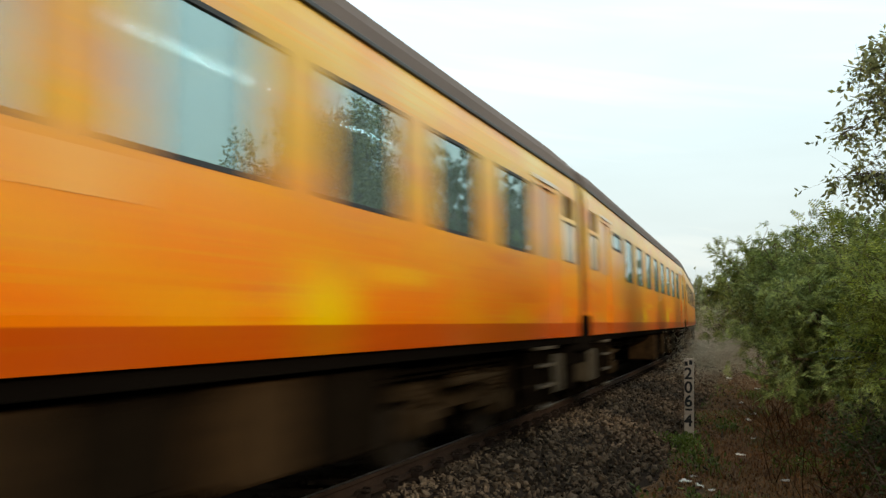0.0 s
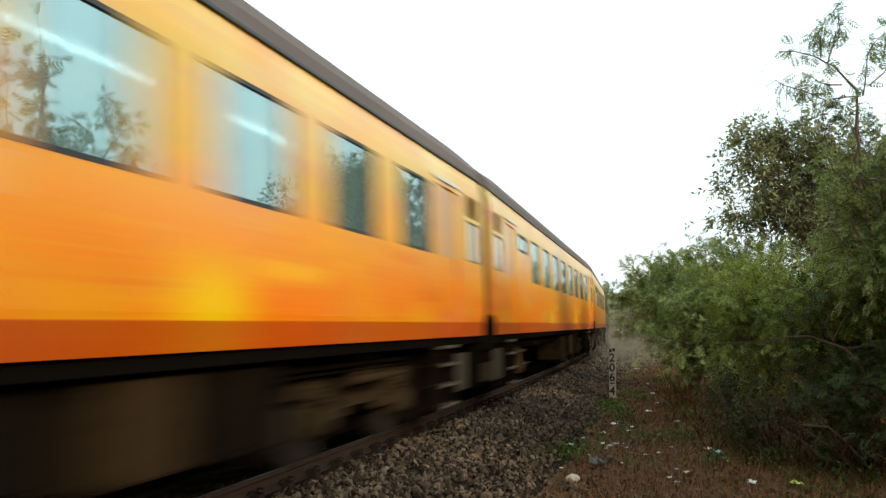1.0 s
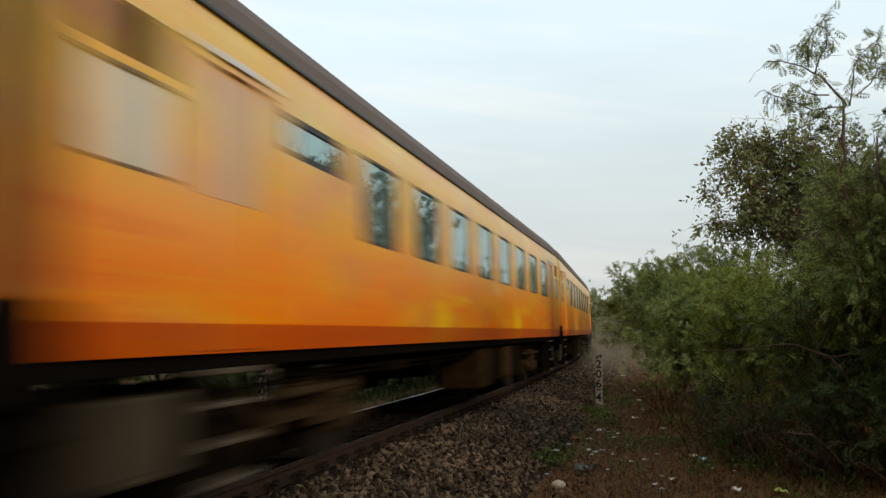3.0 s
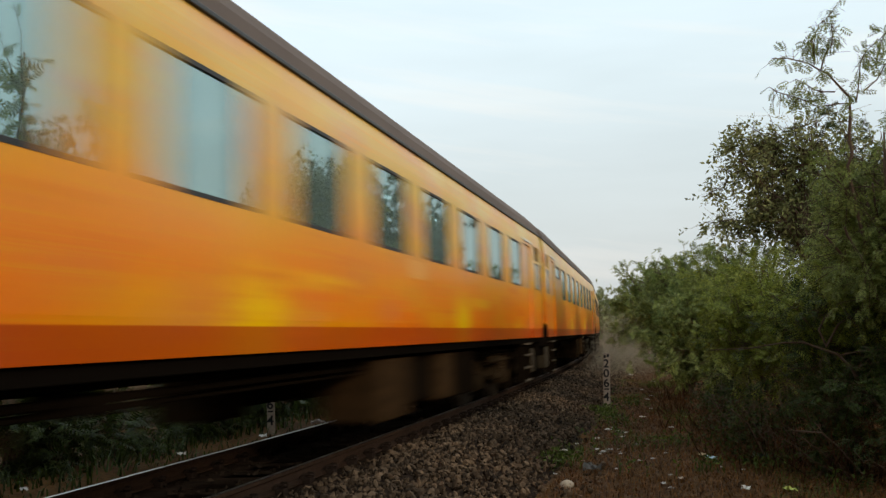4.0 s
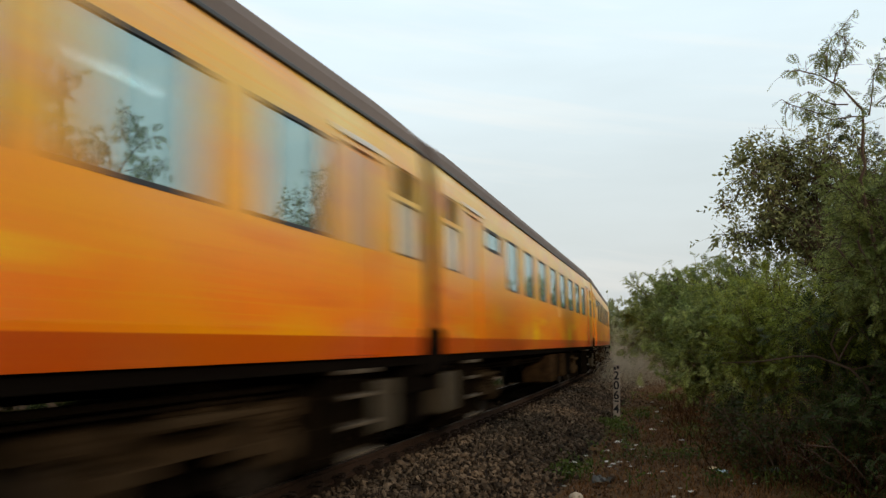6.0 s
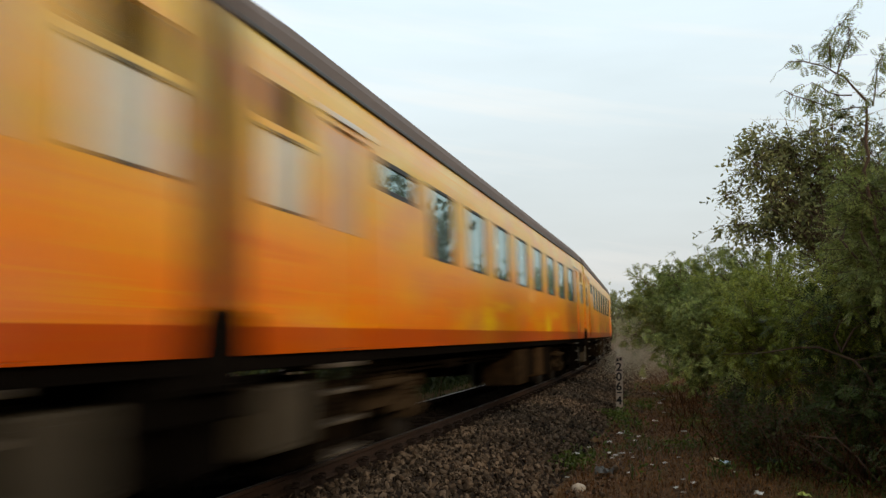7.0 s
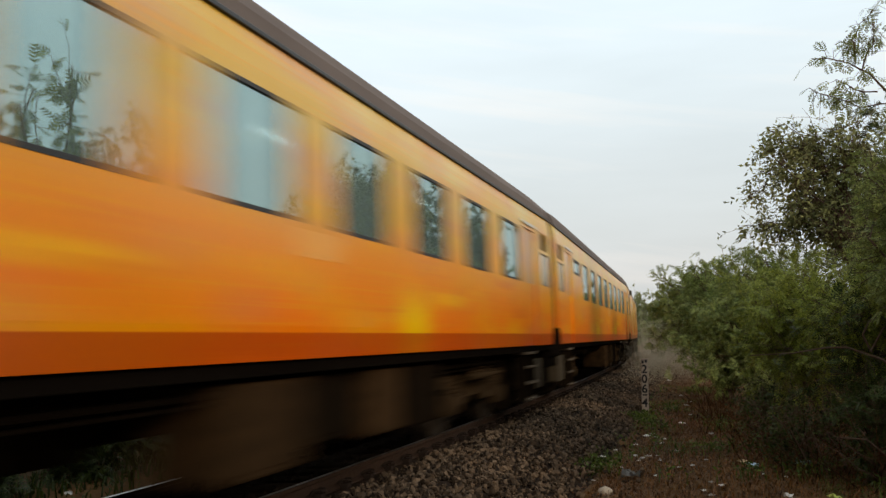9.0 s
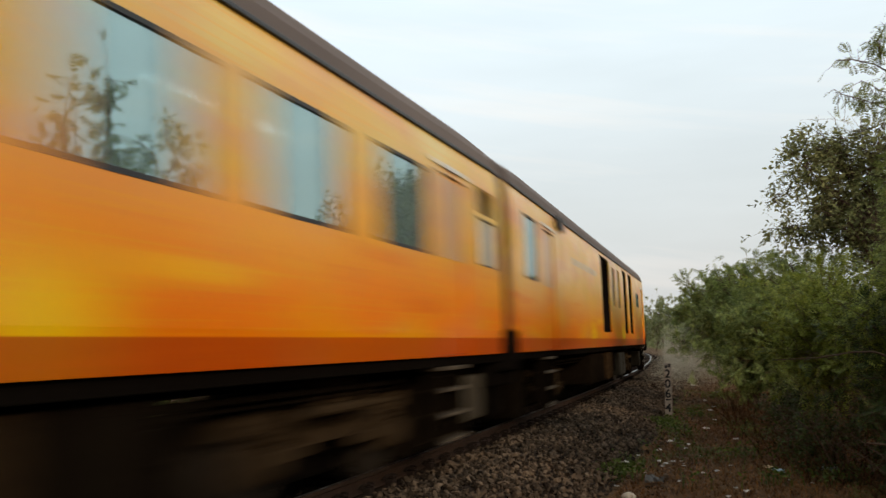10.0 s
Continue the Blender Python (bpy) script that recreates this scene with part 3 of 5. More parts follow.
WHEELS = [(-0.99, 0.12), (-0.934, 0.12), (-0.934, 0.4575), (-0.809, 0.465), (-0.809, 0.487), (-0.784, 0.487), (-0.784, 0.30), (-0.75, 0.10), (-0.4, 0.085), (-0.4, 0.31), (-0.3, 0.31), (-0.3, 0.085)]
WHEELS = WHEELS + [(-x, r) for x, r in WHEELS[::-1]]


def bogie(parent, at):
    """A two-axle bogie: Y-shaped side frames, coil springs, axle boxes, dampers, wheelsets."""
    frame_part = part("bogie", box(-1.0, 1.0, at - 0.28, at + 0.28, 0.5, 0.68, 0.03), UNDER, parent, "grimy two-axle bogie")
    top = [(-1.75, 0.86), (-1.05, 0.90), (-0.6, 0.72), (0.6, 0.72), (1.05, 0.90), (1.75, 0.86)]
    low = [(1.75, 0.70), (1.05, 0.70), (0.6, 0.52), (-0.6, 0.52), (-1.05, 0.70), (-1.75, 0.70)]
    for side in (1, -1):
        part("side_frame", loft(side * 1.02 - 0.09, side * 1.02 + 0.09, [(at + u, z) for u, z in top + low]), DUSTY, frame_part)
    # added near-black block; keeps the lit ground beyond out of view
    part("dark_infill", box(-0.68, 0.68, at - 1.95, at + 1.95, 0.11, 0.50, 0.04), SOLE, frame_part, "shade-black infill block closing the view between the wheels")
    for w in (-1.28, 1.28):
        part("wheelset", lathe(WHEELS, at + w, 0.4575, 22), WHEEL, frame_part, "rusty steel wheels on an axle")
        for side in (1, -1):
            bm = box(side * 1.06 - 0.13, side * 1.06 + 0.13, at + w - 0.17, at + w + 0.17, 0.30, 0.60, 0.035)
            add_rod(bm, (side * 1.16, at + w, 0.4575), (side * 1.25, at + w, 0.4575), 0.12, 16)
            part("axle_box", bm, DUSTY, frame_part, "dusty cast axle box")
            part("control_arm", box(side * 1.06 - 0.07, side * 1.06 + 0.07, at + w * 0.62 - 0.3, at + w * 0.62 + 0.3, 0.42, 0.54, 0.02), DUSTY, frame_part)
            part("axle_spring", coil(side * 1.1, at + w, 0.60, 0.88, 0.11, 5), DUSTY, frame_part)
    for side in (1, -1):
        for w in (-0.25, 0.25):
            part("bolster_spring", coil(side * 1.12, at + w, 0.70, 1.12, 0.16, 6), DUSTY, frame_part)
        bm = bmesh.new()
        add_rod(bm, (side * 1.34, at - 0.9, 0.83), (side * 1.34, at + 0.25, 0.83), 0.05, 10)
        add_rod(bm, (side * 1.34, at + 0.25, 0.83), (side * 1.34, at + 0.8, 0.83), 0.03, 10)
        part("yaw_damper", bm, DUSTY, frame_part, "slim dusty yaw damper")
    return frame_part


def ladder(parent, side, u):
    """Entrance steps hung under a door: two hangers and three treads."""
    x0, x1 = sorted((side * 1.32, side * 1.58))
    st = part("entrance_steps", box(x0, x1, u - 0.40, u + 0.40, 1.08, 1.125, 0.01), TREAD, parent, "hanging steel entrance steps")
    for w in (-0.36, 0.36):
        part("hanger", box(x0 + 0.03, x1 - 0.03, u + w - 0.012, u + w + 0.012, 0.26, 1.12), UNDER, st)
    for z in (0.28, 0.56, 0.84):
        part("tread", box(x0, x1, u - 0.35, u + 0.35, z, z + 0.035, 0.008), TREAD, st, "bare metal step tread")


def door_unit(parent, side, u, tall=3.34):
    """A plug door with a tall window, a handle and a light strip over it."""
    x = side * (HALF - 0.035)
    d = part("door", box(min(x, x - side * 0.04), max(x, x - side * 0.04), u - 0.42, u + 0.42, LOW + 0.02, tall, 0.01), LIVERY, parent, "orange entrance door with a rose reflection coloured into its window")
    xo = side * (HALF - 0.030)
    part("door_window", box(min(xo, xo - side * 0.01), max(xo, xo - side * 0.01), u - 0.34, u + 0.34, 2.36, 3.30, 0.003), DOORGLASS, d, "glossy door window with a rose reflection in its colour")
    xs = side * (HALF + 0.002)
    part("light_strip", box(min(xs, xs + side * 0.02), max(xs, xs + side * 0.02), u - 0.55, u + 0.55, 3.40, 3.455, 0.005), WHITE, parent, "whitish strip over the door")
    return d


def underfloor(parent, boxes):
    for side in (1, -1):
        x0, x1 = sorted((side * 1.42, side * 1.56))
        part("sole_bar", box(x0, x1, -ENDU + 0.1, ENDU - 0.1, 1.12, LOW, 0.01), SOLE, parent, "shade-black sole bar")
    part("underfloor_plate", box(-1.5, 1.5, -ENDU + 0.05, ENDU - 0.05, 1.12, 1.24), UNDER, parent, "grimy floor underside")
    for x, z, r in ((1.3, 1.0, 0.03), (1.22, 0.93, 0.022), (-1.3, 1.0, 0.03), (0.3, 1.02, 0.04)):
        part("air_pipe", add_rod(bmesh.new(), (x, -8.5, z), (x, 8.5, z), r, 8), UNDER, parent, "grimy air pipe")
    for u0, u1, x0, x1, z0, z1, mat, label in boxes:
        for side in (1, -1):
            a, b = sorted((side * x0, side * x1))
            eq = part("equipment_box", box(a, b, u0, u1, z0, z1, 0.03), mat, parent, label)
            xf = side * x1
            if u1 - u0 > 0.9:
                for k in range(2):
                    w0 = u0 + 0.08 + k * (u1 - u0) / 2
                    part("box_lid", box(min(xf, xf + side * 0.012), max(xf, xf + side * 0.012), w0, w0 + (u1 - u0) / 2 - 0.16, z0 + 0.07, z1 - 0.07, 0.004), mat, eq)


def ends(parent):
    """End walls, bellows gangways and couplers."""
    for e in (1, -1):
        y0, y1 = sorted((e * ENDU, e * (ENDU - 0.06)))
        part("end_wall", box(-1.54, 1.54, y0, y1, LOW, 3.80), BELLOWS, parent, "brown-grey end wall")
        g = bmesh.new()
        rings = []
        for k in range(9):
            y, w = e * (ENDU - 0.01 + 0.036 * k), 0.06 if k % 2 else 0.0
            rings.append([g.verts.new((x, y, z)) for x, z in ((-1.12 - w, 1.22), (1.12 + w, 1.22), (1.12 + w, 3.55 + w), (-1.12 - w, 3.55 + w))])
        for a, b in zip(rings, rings[1:]):
            for k in range(4):
                g.faces.new((a[k], a[(k + 1) % 4], b[(k + 1) % 4], b[k]))
        g.faces.new(rings[-1])
        part("gangway_bellows", g, BELLOWS, parent, "folded dark rubber gangway bellows")
        g = bmesh.new()
        add_box(g, -0.18, 0.18, min(e * ENDU, e * (ENDU + 0.285)), max(e * ENDU, e * (ENDU + 0.285)), 0.92, 1.16, 0.03)
        part("coupler", g, UNDER, parent, "dark knuckle coupler")
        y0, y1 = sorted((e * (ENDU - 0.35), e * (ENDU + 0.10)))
        part("head_stock", box(-1.5, 1.5, y0, y1, 0.78, 1.22, 0.03), SOLE, parent, "shade-black steel head stock")
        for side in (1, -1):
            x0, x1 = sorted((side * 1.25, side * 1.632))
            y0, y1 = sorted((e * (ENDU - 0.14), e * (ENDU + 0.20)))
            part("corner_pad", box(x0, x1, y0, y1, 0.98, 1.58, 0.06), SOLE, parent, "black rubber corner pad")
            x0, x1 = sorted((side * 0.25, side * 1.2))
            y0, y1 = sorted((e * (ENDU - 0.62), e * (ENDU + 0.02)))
            part("brake_valve_box", box(x0, x1, y0, y1, 0.36, 0.80, 0.04), SOLE, parent, "shade-black brake valve box")
            for k, x in enumerate((0.62, 0.86, 1.10, 1.32)):
                g = bmesh.new()
                pts = [(side * x, e * (ENDU + 0.06 + 0.17 * w), 0.95 - 0.42 * math.sin(math.pi * w * 0.5) - 0.05 * k) for w in np.linspace(0, 1, 6)]
                for a, b in zip(pts, pts[1:]):
                    add_rod(g, a, b, 0.045, 7)
                part("jumper_hose", g, SOLE, parent, "sagging black jumper hose")


BOXES = [(9.15, 10.02, 0.3, 1.15, 0.14, 1.0, UNDER, "dark brake cylinder box"),
         (-10.02, -9.15, 0.3, 1.15, 0.14, 1.0, UNDER, "dark brake cylinder box"),
         (-0.2, 0.95, 0.75, 1.5, 0.36, 1.08, BOXMETAL, "dusty brown underfloor equipment box"),
         (1.1, 2.2, 0.7, 1.42, 0.48, 1.08, UNDER, "dark underfloor equipment box"),
         (2.45, 3.3, 0.8, 1.48, 0.42, 1.08, BOXMETAL, "dusty battery box"),
         (3.6, 4.7, 0.7, 1.46, 0.40, 1.08, UNDER, "dark underfloor tank"),
         (-5.2, -4.6, 0.75, 1.4, 0.90, 1.04, UNDER, "small dark apparatus box"),
         (10.15, 11.05, 0.75, 1.46, 0.42, 0.98, TANK, "dull grey toilet tank"),
         (-11.05, -10.15, 0.75, 1.46, 0.42, 0.98, TANK, "dull grey toilet tank")]


def seat(parent, x0, x1, u):
    outline = [(u - 0.22, 1.66), (u + 0.36, 1.66), (u + 0.40, 2.50), (u + 0.30, 2.54), (u + 0.20, 1.82), (u - 0.22, 1.80)]
    part("seat", loft(x0, x1, outline), SEAT, parent, "blue-grey cloth double seat")


def slats(side, u0, u1, z0, z1, step):
    """A louvred plate: one folded sheet of slanting slats."""
    outline = [(1.545, z0)]
    n = max(2, round((z1 - z0) / step))
    for k in range(n):
        z = z0 + (z1 - z0) * k / n
        outline += [(1.603, z + 0.004), (1.565, z + (z1 - z0) / n * 0.85)]
    outline.append((1.545, z1))
    bm = bmesh.new()
    a = [bm.verts.new((side * x, u0 + 0.005, z)) for x, z in outline]
    b = [bm.verts.new((side * x, u1 - 0.005, z)) for x, z in outline]
    bm.faces.new(a)
    bm.faces.new(b[::-1])
    for i in range(len(a)):
        j = (i + 1) % len(a)
        bm.faces.new((a[i], a[j], b[j], b[i]))
    return bm


def coach():
    c = thing("passenger_coach", "orange and yellow passenger coach with mirrored windows rolling on the rails", "train coach", "coaches of the train")
    for side in (1, -1):
        wins = [(u - 0.60, u + 0.60, 2.35, 3.315) for u in WINDOWS]
        small = [(-8.75, -7.45, 2.92, 3.29)]
        lav = [(e * 11.02 - 0.34, e * 11.02 + 0.34, z0, z1) for e in (1, -1) for z0, z1 in ((2.37, 3.0), (3.06, 3.40))]
        doors = [(e * 9.66 - 0.43, e * 9.66 + 0.43, LOW + 0.015, 3.345) for e in (1, -1)]
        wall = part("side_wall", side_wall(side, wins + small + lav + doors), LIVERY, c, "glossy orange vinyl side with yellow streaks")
        for o in wins + small:
            window_unit(wall, side, *o, bar=0.035 if o in wins else 0.055)
        for o in lav:
            if o[2] < 3:
                window_unit(wall, side, *o, pane_mat=FROST, bar=0.025)
            else:
                part("ventilator", slats(side, *o, 0.03), LOUVRE, wall, "dark brown slatted ventilator")
        for e in (1, -1):
            door_unit(c, side, e * 9.66)
            ladder(c, side, e * 9.66)
        x = side * (HALF + 0.0015)
        part("notice", box(min(x, x + side * 0.003), max(x, x + side * 0.003), 0.72, 1.34, 2.07, 2.30), PALE, wall, "pale vinyl notice under the windows")
    roof_part(c, [(-ENDU, 0.86), (-10.6, 1.0), (-4, 1.0), (4, 1.0), (10.6, 1.0), (ENDU, 0.86)])
    underfloor(c, BOXES)
    ends(c)
    for at in (-7.45, 7.45):
        bogie(c, at)
    part("cabin_floor", box(-1.54, 1.54, -11.7, 11.7, 1.245, 1.30), INSIDE, c)
    part("cabin_ceiling", box(-1.5, 1.5, -11.7, 11.7, 3.60, 3.64), INSIDE, c)
    for u in (3.1, 6.8):
        part("cabin_lamp", box(0.42, 0.50, u - 1.0, u + 1.0, 3.54, 3.575, 0.008), LAMP, c, "glowing white ceiling tube inside")
    for k in range(16):
        for x0, x1 in ((0.42, 1.42), (-1.42, -0.42)):
            seat(c, x0, x1, -7.2 + k * 0.98)
    return c


def louvres(parent, side, u0, u1, z0, z1):
    part("louvre_grille", slats(side, u0, u1, z0, z1, 0.05), GRILLE, parent, "tall black louvre grille")


def power_car():
    c = thing("generator_car", "yellow-orange generator van with tall black louvres at the tail", "train car", "coaches of the train")
    grilles = [(-1.5, 0.35, 1.62, 3.64), (4.0, 5.1, 1.62, 3.66), (5.75, 6.95, 1.62, 3.66)]
    narrow = [(0.95, 1.65, 2.38, 3.5), (2.35, 2.95, 2.38, 3.52)]
    for side in (1, -1):
        glass = [(-10.85, -9.95, 2.38, 3.42), (8.3, 9.3, 2.62, 3.12)]
        doors = [(-9.3, -8.3, LOW + 0.015, 3.36), (10.3, 11.2, LOW + 0.015, 3.36)]
        wall = part("side_wall", side_wall(side, grilles + narrow + glass + doors), LIVERY_PALE, c, "glossy orange vinyl side fading to cream")
        for o in glass:
            window_unit(wall, side, *o)
        for o in grilles:
            louvres(wall, side, *o)
        for o in narrow:
            x = side * 1.59
            part("service_door", box(min(x, x - side * 0.04), max(x, x - side * 0.04), o[0] + 0.01, o[1] - 0.01, o[2] + 0.01, o[3] - 0.01, 0.01), LOUVRE, wall, "narrow brown service hatch")
        for o in doors:
            door_unit(c, side, (o[0] + o[1]) / 2)
            ladder(c, side, (o[0] + o[1]) / 2)
        x = side * (HALF + 0.002)
        bm = bmesh.new()
        for k in range(9):
            add_box(bm, min(x, x + side * 0.003), max(x, x + side * 0.003), -6.2 + 0.42 * k, -5.9 + 0.42 * k, 2.98, 3.12)
        part("faded_lettering", bm, material("faded_lettering_ink", (0.5, 0.42, 0.33), 0.5), wall, "faint grey row of lettering")
        part("gutter_box", box(*sorted((side * 1.60, side * 1.72)), -7.95, -7.55, 3.5, 3.75, 0.02), GUTTER, wall, "black box under the roof edge")
    roof_part(c, [(-ENDU, 0.86), (-10.6, 1.0), (0, 1.0), (10.6, 1.0), (ENDU, 0.86)])
    underfloor(c, BOXES[:4] + BOXES[7:8] + [(-3.2, -0.8, 0.6, 1.48, 0.36, 1.08, UNDER, "dark fuel tank"), (3.0, 4.6, 0.75, 1.48, 0.34, 1.02, TANK, "pale underfloor box")])
    ends(c)
    for side in (1, -1):
        g = bmesh.new()
        add_rod(g, (side * 0.98, 11.7, 1.06), (side * 0.98, 12.15, 1.06), 0.1, 14)
        add_rod(g, (side * 0.98, 12.15, 1.06), (side * 0.98, 12.2, 1.06), 0.24, 20)
        part("buffer", g, UNDER, c, "round dark side buffer")
        part("tail_panel", box(*sorted((side * 1.05, side * 1.56)), ENDU + 0.004, ENDU + 0.02, LOW, 3.74), LIVERY_PALE, c, "orange panel of the tail end")
    for at in (-7.45, 7.45):
        bogie(c, at)
    return c


PITCH = 24.0
first = coach()
TRAIN = [(power_car(), -1), (first, 0)] + [(copy_thing(first, Matrix()), k) for k in range(1, 14)]


def tail_gap(t):
    """How far along the line the gap before the tail car is at t seconds."""
    return 145.8 - 29.59 * (t - 5.5) - 0.0335 * (t - 5.5) ** 2

# plants -----------------------------------------------------------------


def bend(a, b, rng, sag=0.15, n=5):
    """A crooked path from a to b."""
    a, b = np.asarray(a, float), np.asarray(b, float)
    t = np.linspace(0, 1, n)[:, None]
    size = np.linalg.norm(b - a)
    mid = (a + b) / 2 + rng.normal(0, sag * 0.5, 3) * size + np.array([0, 0, sag * size])
    p = (1 - t) ** 2 * a + 2 * t * (1 - t) * mid + t ** 2 * b
    p[1:-1] += rng.normal(0, 0.018 * size, (n - 2, 3))
    return p


class Wood:
    """Gathers tapered tubes of bark into one mesh."""

    def __init__(self):
        self.v, self.f = [], []

    def tube(self, path, r0, r1, n=5):
        path = np.asarray(path)
        start = len(self.v)
        for i, p in enumerate(path):
            d = path[min(i + 1, len(path) - 1)] - path[max(i - 1, 0)]
            d = d / (np.linalg.norm(d) + 1e-9)
            side = np.cross(d, (0.31, 0.87, 0.38))
            side /= np.linalg.norm(side) + 1e-9
            up = np.cross(d, side)
            r = r0 + (r1 - r0) * i / (len(path) - 1)
            for k in range(n):
                a = 2 * math.pi * k / n
                self.v.append(p + r * (math.cos(a) * side + math.sin(a) * up))
        for i in range(len(path) - 1):
            for k in range(n):
                a, b = start + i * n + k, start + i * n + (k + 1) % n
                self.f.append((a, b, b + n, a + n))
        self.f.append(tuple(start + (len(path) - 1) * n + k for k in range(n)))

    def mesh(self, name, bark=None):
        return mesh_of(name, self.v, self.f, [bark or BARK], smooth=True)


def feather(pairs, reach, leaf, width, corners=4):
    """A compound leaf along x: pairs of narrow leaflets; corners of each leaflet in order."""
    out = []
    for i in range(pairs):
        x = reach * (i + 0.6) / pairs
        size = leaf * (1.0 - 0.35 * abs(2 * i / max(1, pairs - 1) - 0.9))
        for sgn in (1, -1):
            root = np.array([x, 0, 0])
            way = np.array([0.45, 0.86 * sgn, -0.22])
            across = np.array([0.9, -0.45 * sgn, 0.0]) * width / 2
            if corners == 3:
                out.append([root - across * 0.8, root + way * size, root + across * 0.8])
            else:
                out.append([root, root + way * size * 0.5 + across, root + way * size, root + way * size * 0.5 - across])
    return np.array(out)


def hanging(count, leaf, width):
    """A few plain leaves that hang from a twig end."""
    out = []
    for i in range(count):
        a = 2.4 * i
        root = np.array([leaf * 0.5 * i, 0.0, 0.0])
        way = np.array([0.5, 0.65 * math.cos(a), 0.65 * math.sin(a)])
        way /= np.linalg.norm(way)
        across = np.cross(way, (0.3, 0.2, 0.93))
        across *= width / 2 / np.linalg.norm(across)
        out.append([root, root + way * leaf * 0.45 + across, root + way * leaf, root + way * leaf * 0.45 - across])
    return np.array(out)


def foliage(points, ways, template, rng, droop=0.35, spread=0.6, lo=0.7, hi=1.3):
    """Corners of leaf sprays set at points, pointing along ways with scatter."""
    n = len(points)
    d = ways + rng.normal(0, spread, (n, 3)) - np.array([0, 0, droop])
    d /= np.linalg.norm(d, axis=1)[:, None] + 1e-9
    up = np.array([0, 0, 1.0]) + rng.normal(0, 0.45, (n, 3))
    b = np.cross(up, d)
    b /= np.linalg.norm(b, axis=1)[:, None] + 1e-9
    basis = np.stack([d, b, np.cross(d, b)], 1)
    v = np.einsum("lcj,njk->nlck", template, basis) * rng.uniform(lo, hi, n)[:, None, None, None] + points[:, None, None, :]
    return v.reshape(-1, 3)


def grow(name, label, category, base, centre, radii, limbs, sprays, template, leaf_mat, seed, stems=1, trunk=0.12, group="",
         subs=6, twigs=5, droop=0.35, ragged=0.35, extra=None, floor=0.0, fill=0.4):
    """A tree or bush: stems, crooked limbs to an uneven crown, side branches, twigs, and leaf sprays on the twigs."""
    sprays = round(sprays * 0.8)
    rng = np.random.default_rng(seed)
    base = np.array([base[0], base[1], ground_height(base[0], base[1]) - 0.05])
    centre, radii = np.asarray(centre, float), np.asarray(radii, float)
    wood, seats, ways = Wood(), [], []
    tops = []
    for i in range(stems):
        foot = base + np.append(rng.normal(0, 0.12 * (stems > 1), 2), 0)
        top = base + (centre - base) * rng.uniform(0.45, 0.7) + rng.normal(0, 0.12, 3) * radii
        path = bend(foot, top, rng, 0.08, 7)
        wood.tube(path, trunk, trunk * 0.5, 8)
        tops.append(path)
    for i in range(limbs):
        while True:
            g = rng.normal(0, 1, 3)
            g /= np.linalg.norm(g)
            if g[2] > -0.55:
                break
        size = rng.uniform(fill, 1.0) * (1 + ragged * noise.noise(Vector(g * 1.7) + Vector((seed * 1.3, 0, 0))))
        end = centre + g * radii * size
        end[2] = max(end[2], base[2] + 0.25 + floor)
        stem = tops[rng.integers(stems)]
        path = bend(stem[rng.integers(3, len(stem))], end, rng, 0.12, 6)
        wood.tube(path, trunk * 0.36, trunk * 0.12, 5)
        for j in range(subs):
            k = rng.uniform(0.35, 1.0) * 4.999
            p0 = path[int(k)] + (path[int(k) + 1] - path[int(k)]) * (k % 1)
            p1 = p0 + rng.normal(0, 0.24, 3) * radii + (end - p0) * 0.35
            p1[2] = max(p1[2], base[2] + 0.1)
            sub = bend(p0, p1, rng, 0.1, 4)
            wood.tube(sub, trunk * 0.11, trunk * 0.05, 3)
            for w in range(twigs):
                q0 = sub[rng.integers(1, 4)]
                out = rng.normal(0, 1, 3) + 0.6 * (q0 - centre) / radii
                q1 = q0 + out / np.linalg.norm(out) * rng.uniform(0.18, 0.5)
                wood.tube([q0, q1], trunk * 0.05, 0.003, 3)
                seats.append((q0, q1))
    if extra:
        extra(wood, seats, rng)
    seats = np.array(seats)
    pick = rng.integers(0, len(seats), sprays)
    t = rng.uniform(0.15, 1.05, sprays)[:, None]
    pts = seats[pick, 0] * (1 - t) + seats[pick, 1] * t + rng.normal(0, 0.03, (sprays, 3))
    dirs = seats[pick, 1] - seats[pick, 0]
    dirs /= np.linalg.norm(dirs, axis=1)[:, None] + 1e-9
    plant = thing(name, label, category, group, m=Matrix.Translation(base))
    tw = wood.mesh("trunk")
    tw.transform(Matrix.Translation(-base))
    put("trunk", tw, plant, "grey-brown bark, crooked limbs")
    cr = quads_mesh("crown", foliage(pts - base, dirs, template, rng, droop), leaf_mat, template.shape[1])
    put("crown", cr, plant)
    return plant


FINE = feather(6, 0.17, 0.062, 0.017)
MID = feather(5, 0.24, 0.115, 0.042, 3)
COARSE = feather(4, 0.42, 0.23, 0.11, 3)
PLAIN = hanging(5, 0.065, 0.026)


